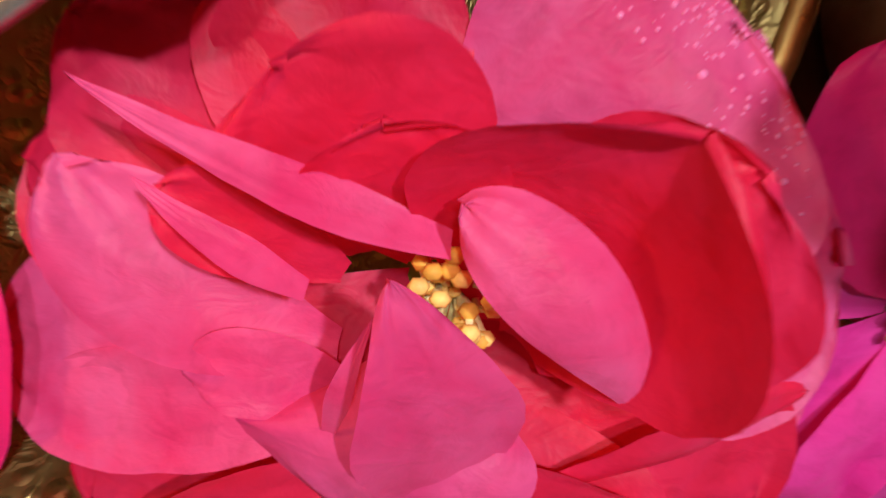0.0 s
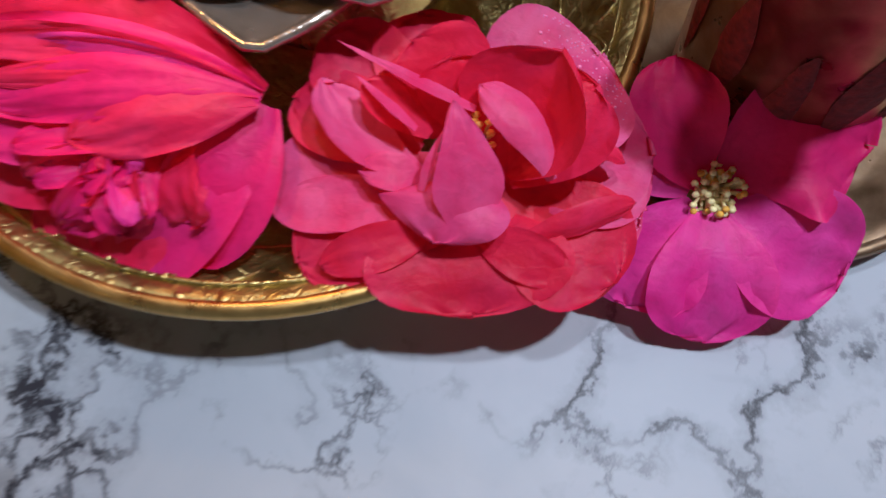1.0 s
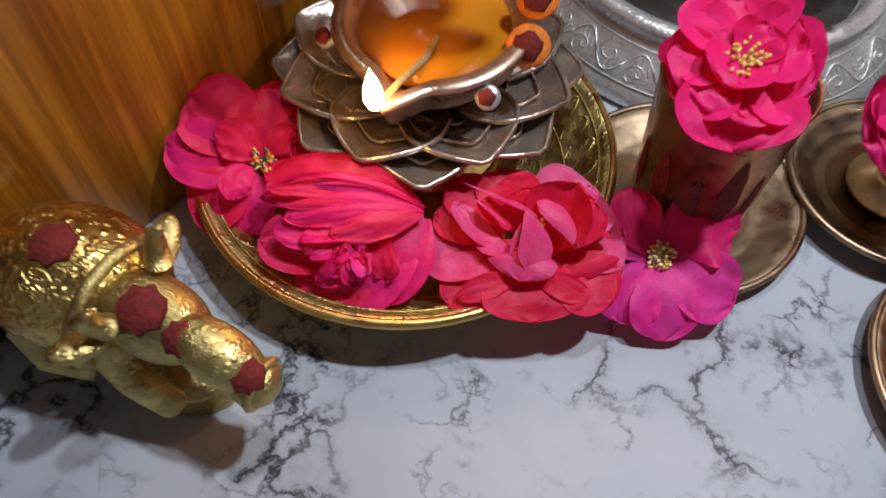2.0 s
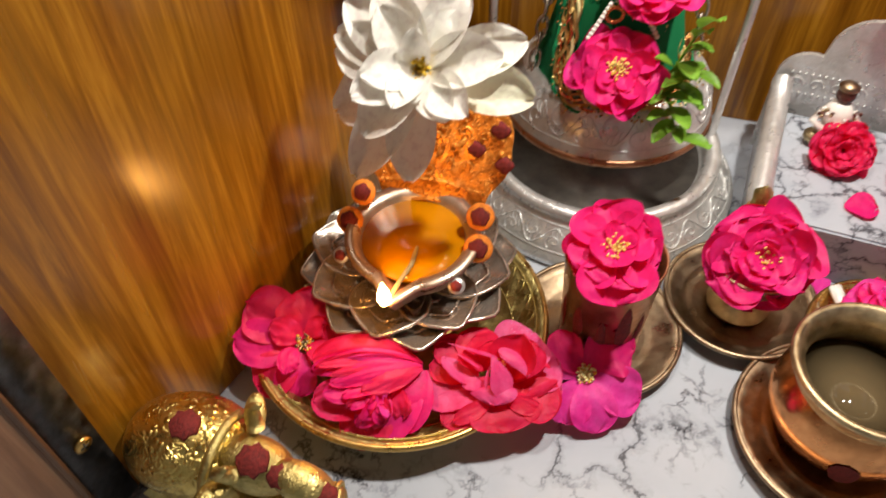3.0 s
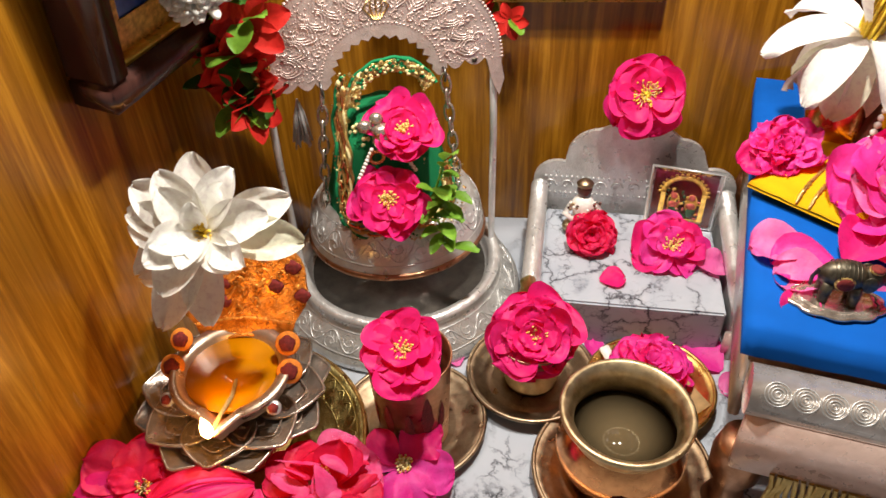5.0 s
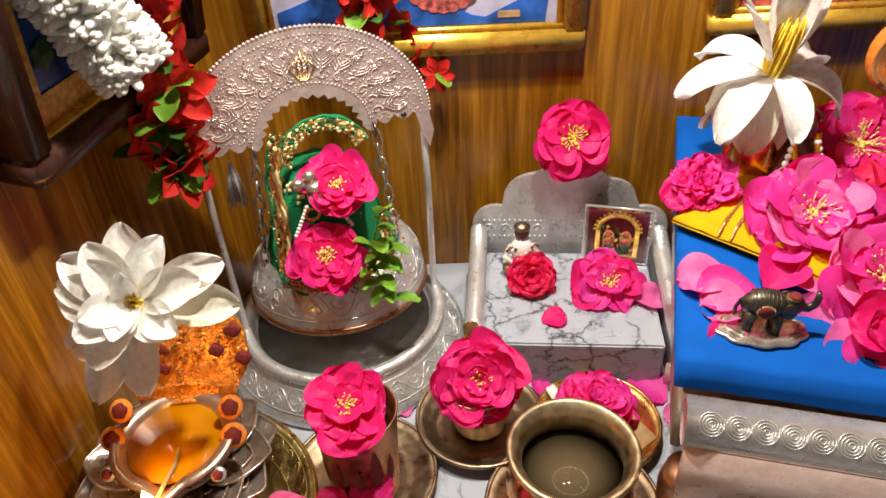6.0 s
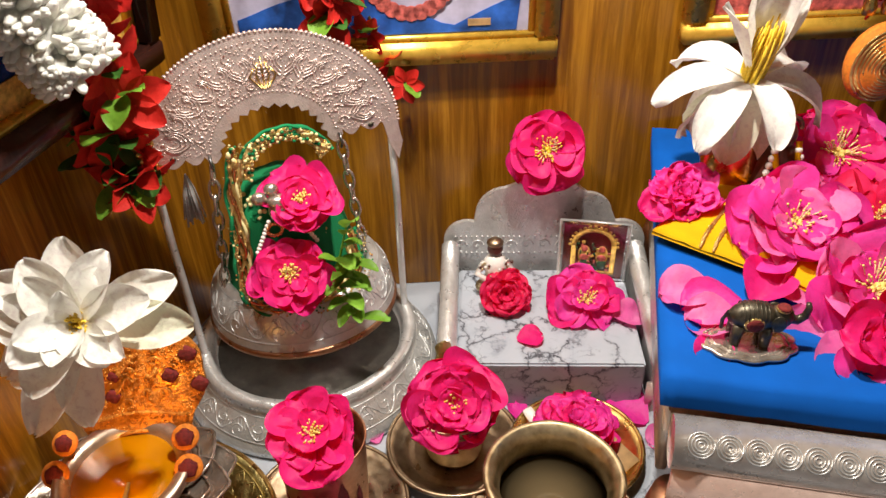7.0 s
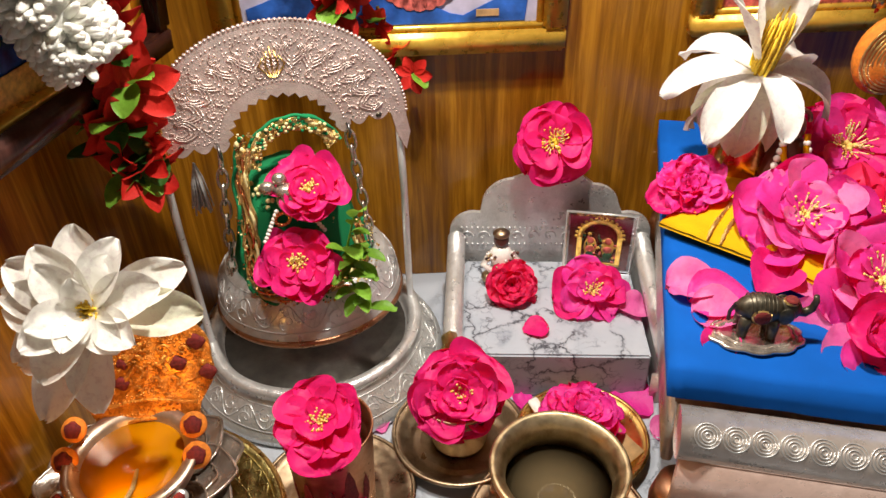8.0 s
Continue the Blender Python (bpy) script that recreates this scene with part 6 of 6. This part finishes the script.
def beads_figure():
    bm = lathe([(0.0, 0.0), (0.012, 0.0), (0.013, 0.006), (0.009, 0.018), (0.0065, 0.024), (0.0, 0.026)], 20)
    ball(bm, (0, 0, 0.030), (0.0062, 0.006, 0.0075), None, 14, 10)
    tube([(0.0066 * math.cos(a), -0.002, 0.034 + 0.0066 * math.sin(a)) for a in [math.pi * i / 12 for i in range(13)]], 0.0012, 6, bm)
    for s in (-1, 1):
        for k in range(7):
            ball(bm, (s * (0.006 + 0.0010 * k), -0.006 - 0.0009 * k, 0.024 - 0.0035 * k), (0.0019, 0.0019, 0.0019), None, 10, 8, 1)
        tube([(s * 0.0062, -0.004, 0.028), (s * 0.0055, -0.009, 0.018), (0, -0.012, 0.009)], 0.0016, 6, bm, slot=2)
    ob = part("beaded_statue", bm, [STONE, PEARL, SAFFRON], None, at=pose(0.236, 0.103, 0.1335))
    tagged(ob, "small dark stone statue with pearl beads and yellow thread", "statue")


beads_figure()


# ---- pictures and garlands on the walls ----
def picture(name, label, at, w, h, bar, depth, frame_mat, print_mat, inner=None):
    """A framed picture in the plane x, z; its face looks to -y."""
    top = thing(name, label, "picture", at)
    for key, lo, hi in (("frame_rail", (0, 0), (w, bar)), ("frame_rail", (0, h - bar), (w, h)), ("frame_stile", (0, bar), (bar, h - bar)), ("frame_stile", (w - bar, bar), (w, h - bar))):
        part(key, box(bmesh.new(), (lo[0], -depth, lo[1]), (hi[0], -0.001, hi[1]), 0.0016), frame_mat, top)
    b = bar + 0.0001
    part("print", box(bmesh.new(), (b, -depth * 0.5, b), (w - b, -depth * 0.3, h - b)), print_mat, top, smooth=False)
    s = bar * 0.28
    for lo, hi in (((b, b), (w - b, b + s)), ((b, h - b - s), (w - b, h - b)), ((b, b + s), (b + s, h - b - s)), ((w - b - s, b + s), (w - b, h - b - s))):
        part("inner_slip", box(bmesh.new(), (lo[0], -depth * 0.75, lo[1]), (hi[0], -depth * 0.51, hi[1]), 0.0004), inner or FRAME_GOLD, top)
    return top


back = picture("framed_picture", "gold-framed devotional print of pale sky and blue waves", pose(-0.064, YB, 0.171, 4, 0, 0), 0.202, 0.16, 0.0135, 0.012, FRAME_GOLD, PRINT_PALE)
bm = bmesh.new()
wave = [(0.03 + 0.15 * i / 20, 0.021 + 0.022 * abs(math.sin(2.2 * i / 20 * math.pi * 0.5 + 0.6)) ) for i in range(21)]
sheet(bm, [(0.02, 0.018)] + [(0.02, 0.03)] + wave + [(0.178, 0.018)], 0.0004, pose(0, -0.0063, 0, 90, 0, 0))
part("printed_wave", bm, PRINT_BLUE, back, "printed blue waves", smooth=False)
bm = bmesh.new()
for i in range(15):
    a = math.pi * (i + 0.5) / 15
    lathe([(0.0046, 0.0), (0.0046, 0.0004), (0.0, 0.0004)], 12, bm, Matrix.Translation((0.118 + 0.026 * math.cos(a), -0.0068, 0.062 - 0.032 * math.sin(a))) @ pose(0, 0, 0, 90, 0, 0))
tagged(part("printed_lotus", bm, PRINT_ROSE, back, "printed orange-pink petals", smooth=False), kind="stuff")
part("printed_mark", box(bmesh.new(), (0.150, -0.0072, 0.0215), (0.163, -0.0068, 0.0255)), PAPER, back, "pale label bar", smooth=False)
back2 = picture("framed_picture", "gold-framed dark rosy print", pose(0.211, YB, 0.176, 4, 0, 0), 0.20, 0.16, 0.0125, 0.012, FRAME_GOLD, PRINT_ROSE)
left_at = LW @ pose(0.0, 0.099, 0.193, 0, 0, 90) @ pose(0, 0, 0, 5, 0, 0)
leftp = picture("framed_picture", "dark-framed print of lotus flowers on deep blue", left_at, 0.146, 0.2, 0.013, 0.024, FRAME_DARK, PRINT_BLUE)
part("mount", box(bmesh.new(), (0.0165, -0.0132, 0.0165), (0.13, -0.0125, 0.030)), PRINT_GOLD, leftp, "golden mount", smooth=False)
part("mount", box(bmesh.new(), (0.0165, -0.0132, 0.0301), (0.026, -0.0125, 0.18)), PRINT_GOLD, leftp, "golden mount", smooth=False)
for x, z, r, m in ((0.045, 0.060, 0.010, PRINT_GOLD), (0.035, 0.085, 0.013, PRINT_ROSE), (0.062, 0.078, 0.012, PRINT_ROSE), (0.05, 0.11, 0.016, PRINT_ROSE), (0.07, 0.052, 0.009, PRINT_GREEN), (0.034, 0.045, 0.007, PRINT_GREEN)):
    bm = lathe([(r, 0.0), (r, 0.0004), (0.0, 0.0004)], 24, wave=lambda a, k: 0.75 + 0.25 * abs(math.sin(3 * a)))
    part("printed_flower", bm, m, leftp, "printed flower", smooth=False, at=pose(x, -0.0126, z, 90, 0, 0))


def garland(name, label, path, seed, blooms, size=0.013, leaves=True):
    """Cloth flowers and leaves strung along a path."""
    rng = random.Random(seed)
    top = thing(name, label, "garland")
    part("string", tube(path, 0.0009, 6), BRASS, top)
    pts = [Vector(p) for p in path]
    for k in range(blooms):
        u = (k + 0.5) / blooms * (len(pts) - 1)
        i = min(int(u), len(pts) - 2)
        p = pts[i].lerp(pts[i + 1], u - i) + Vector((rng.uniform(-1, 1), rng.uniform(-0.8, 0.2), rng.uniform(-0.5, 0.5))) * size * 0.55
        d = Vector((rng.uniform(-0.6, 1.0), rng.uniform(-1.1, -0.1), rng.uniform(-0.7, 0.5)))
        m = facing(p, d, rng.uniform(0, 360))
        bm = bmesh.new()
        for j in range(6):
            s = size * rng.uniform(0.8, 1.15)
            petal(s, s * 0.36, 24, 26, 0.3, 0.1, rng.uniform(0, 50), 6, 4, True, 0.001, bm, pose(0, 0, 0, 0, 0, 60 * j + rng.uniform(-12, 12)))
        part("bloom", bm, SCARLET, top, "scarlet cloth bloom", at=m)
        if leaves:
            for j in range(2):
                e = Vector((rng.uniform(-1, 1), rng.uniform(-1, 0.1), rng.uniform(-0.9, 0.6)))
                s = size * rng.uniform(0.8, 1.2)
                part("leaf", petal(s, s * 0.42, 10, 30, 0.25, 0.1, rng.uniform(0, 50), 6, 4, True), LEAF if rng.random() < 0.5 else LEAF_DARK, top, "green cloth leaf", at=Matrix.Translation(p) @ e.to_track_quat("X", "Z").to_matrix().to_4x4())
    return top


garland("flower_garland", "scarlet and green cloth garland hanging by the corner", [(-0.074, 0.098, 0.34), (-0.078, 0.100, 0.29), (-0.082, 0.102, 0.245), (-0.087, 0.104, 0.205), (-0.090, 0.106, 0.172), (-0.090, 0.106, 0.150)], 5, 22, 0.0185)
garland("flower_garland", "scarlet cloth garland across the gold-framed print", [(0.004, 0.186, 0.30), (0.006, 0.186, 0.25), (0.008, 0.186, 0.222), (0.014, 0.188, 0.196)], 15, 10, 0.0165)
garland("flower_garland", "scarlet cloth blooms behind the swing's canopy", [(0.030, 0.198, 0.20), (0.040, 0.198, 0.175), (0.046, 0.196, 0.155)], 18, 3, 0.012)
garland("flower_garland", "dark red cloth garland with brass bells", [(0.275, 0.17, 0.31), (0.282, 0.168, 0.27), (0.29, 0.166, 0.235), (0.296, 0.165, 0.20)], 25, 8, 0.015)


def bead_string(path, count, r, label):
    bm = bmesh.new()
    pts = [Vector(p) for p in path]
    for k in range(count):
        u = k / (count - 1) * (len(pts) - 1)
        i = min(int(u), len(pts) - 2)
        ball(bm, pts[i].lerp(pts[i + 1], u - i), (r, r, r), None, 10, 8)
    tagged(part("bead_string", bm, BRASS, None), label, "beads")


bead_string([(-0.082, 0.104, 0.20), (-0.081, 0.104, 0.17), (-0.078, 0.104, 0.15)], 12, 0.0026, "string of brass beads hanging in the garland")
bead_string([(-0.077, 0.106, 0.20), (-0.075, 0.106, 0.17), (-0.076, 0.106, 0.15)], 12, 0.0024, "string of brass beads hanging in the garland")


def jasmine(path, r, count, seed, label):
    """A fat rope of white buds."""
    rng = random.Random(seed)
    bm = bmesh.new()
    pts = [Vector(p) for p in path]
    for k in range(count):
        u = rng.uniform(0, len(pts) - 1.001)
        i = int(u)
        c = pts[i].lerp(pts[i + 1], u - i)
        d = (pts[i + 1] - pts[i]).normalized()
        side = d.orthogonal().normalized()
        side.rotate(Matrix.Rotation(rng.uniform(0, 6.283), 3, d))
        q = side.to_track_quat("Z", "Y").to_matrix().to_4x4() @ pose(0, 0, 0, rng.uniform(-30, 30), rng.uniform(-30, 30), 0)
        ball(bm, c + side * r * rng.uniform(0.86, 0.97), (0.0025, 0.0021, 0.0068), q, 8, 6)
    tube(pts, r * 0.82, 12, bm)
    tagged(part("jasmine_garland", bm, JASMINE, None), label, "garland", "jasmine garlands", "stuff")


jasmine([(-0.105, 0.052, 0.30), (-0.095, 0.058, 0.268), (-0.084, 0.062, 0.243), (-0.076, 0.064, 0.226)], 0.0140, 700, 3, "thick white jasmine bud garland")
jasmine([(-0.070, 0.09, 0.31), (-0.068, 0.09, 0.29), (-0.067, 0.09, 0.276)], 0.011, 300, 4, "white jasmine buds above the scarlet garland")


def hanging_ornament():
    top = thing("hanging_ornament", "jewelled gold hanging ornament with small bells", "ornament", pose(0.300, 0.152, 0.228))
    part("crescent", tube([(0.016 * math.cos(a), 0, 0.008 * math.sin(a)) for a in [math.pi + math.pi * i / 16 for i in range(17)]], 0.0045, 10, None, lambda u: 0.35 + math.sin(math.pi * u)), GILT, top)
    for k, m in enumerate((MAGENTA, BLUE, PEARL, MAGENTA, BLUE)):
        a = math.pi * (1.2 + 0.15 * k)
        part("gem", ball(bmesh.new(), (0.016 * math.cos(a), -0.0040, 0.008 * math.sin(a)), (0.0024, 0.0016, 0.0024), None, 10, 8), m, top)
    for x in (-0.010, 0.0, 0.010):
        part("bell", lathe([(0.0, -0.024), (0.0032, -0.023), (0.0036, -0.019), (0.0022, -0.014), (0.0006, -0.008), (0.0, -0.006)], 14), BRASS, top, at=pose(x, 0, 0))
    bm = bmesh.new()
    ball(bm, (0, 0, 0), (0.019, 0.010, 0.022), None, 20, 14)
    for k in range(9):
        r = 0.003 + 0.0018 * k
        tube([(r * math.cos(a), -0.0103 + 0.0006 * k - 0.0004 * math.sin(3 * a), r * 1.1 * math.sin(a)) for a in [2 * math.pi * i / 24 for i in range(24)]], 0.0007, 5, bm, slot=1, closed=True)
    ob = part("tassel_ball", bm, [TURMERIC, GILT], None, at=pose(0.302, 0.148, 0.180))
    tagged(ob, "orange cloth ball ornament wound with gold cord", "ornament")


hanging_ornament()


# ---- the brass animal statue in the front corner ----
def brass_statue():
    """A reclining brass animal on a low pedestal, cast as one plain form."""
    bm = bmesh.new()
    ball(bm, (-0.140, -0.113, 0.040), (0.027, 0.021, 0.0235), pose(0, 0, 0, 0, 8, 10), 32, 20)
    ball(bm, (-0.110, -0.115, 0.045), (0.0165, 0.0110, 0.0135), pose(0, 0, 0, 0, 28, 0), 24, 16, 1)
    ball(bm, (-0.089, -0.117, 0.046), (0.0145, 0.0078, 0.0080), pose(0, 0, 0, 0, 24, -4), 20, 14, 1)
    ball(bm, (-0.0785, -0.118, 0.0405), (0.0066, 0.0070, 0.0066), None, 16, 12, 1)
    for s in (-1, 1):
        tube([(-0.113, -0.115 + s * 0.010, 0.056), (-0.115, -0.115 + s * 0.014, 0.065), (-0.110, -0.115 + s * 0.013, 0.072)], 0.0034, 10, bm, lambda u: 1.1 - 0.75 * u, 1)
        ball(bm, (-0.117, -0.115 + s * 0.0165, 0.054), (0.0045, 0.0085, 0.0028), pose(0, 0, 0, s * 25, 0, s * 20), 14, 8, 1)
        tube([(-0.124, -0.114 + s * 0.011, 0.032), (-0.114, -0.117 + s * 0.011, 0.024), (-0.104, -0.119 + s * 0.009, 0.018), (-0.112, -0.119 + s * 0.008, 0.014)], 0.0048, 12, bm, lambda u: 1.15 - 0.4 * u, 1)
        tube([(-0.152, -0.113 + s * 0.014, 0.026), (-0.142, -0.114 + s * 0.017, 0.020), (-0.130, -0.114 + s * 0.014, 0.016)], 0.006, 12, bm, lambda u: 1.1 - 0.4 * u, 1)
    tube([(-0.124, -0.114 + 0.018 * math.cos(a), 0.040 + 0.018 * math.sin(a)) for a in [2 * math.pi * i / 28 for i in range(28)]], 0.0022, 8, bm, slot=1, closed=True)
    tube([(-0.0765, -0.118 + 0.0067 * math.cos(a), 0.041 + 0.0062 * math.sin(a)) for a in [2 * math.pi * i / 20 for i in range(20)]], 0.0012, 6, bm, slot=1, closed=True)
    lathe([(0.0, 0.0), (0.046, 0.0), (0.047, 0.003), (0.043, 0.008), (0.044, 0.011), (0.0, 0.012)], 48, bm, Matrix.Translation((-0.118, -0.1145, 0)) @ Matrix.Diagonal((0.50, 0.30, 1, 1)), None, 1)
    for x, y, z, n, r in ((-0.137, -0.114, 0.0632, (0.05, -0.1, 1), 0.0062), (-0.1065, -0.119, 0.0607, (0.2, -0.4, 1), 0.0064), (-0.097, -0.1195, 0.0528, (0.35, -0.6, 1), 0.0048), (-0.0785, -0.1195, 0.0478, (0.3, -0.4, 1), 0.0046)):
        lathe([(0.0, -0.002), (r, -0.001), (r * 0.9, 0.0008), (0.0, 0.0014)], 16, bm, facing((x, y, z), n), lambda a, k: 1 + 0.12 * math.sin(7 * a), 2)
    ob = part("brass_statue", bm, [BRASS_SCALED, BRASS_CHASED, PASTE], None, at=Matrix.Diagonal((1.0, 1.0, 0.86, 1)) @ pose(-0.003, 0.005, 0))
    tagged(ob, "reclining brass animal statue with red paste dots on a low pedestal", "statue")


brass_statue()
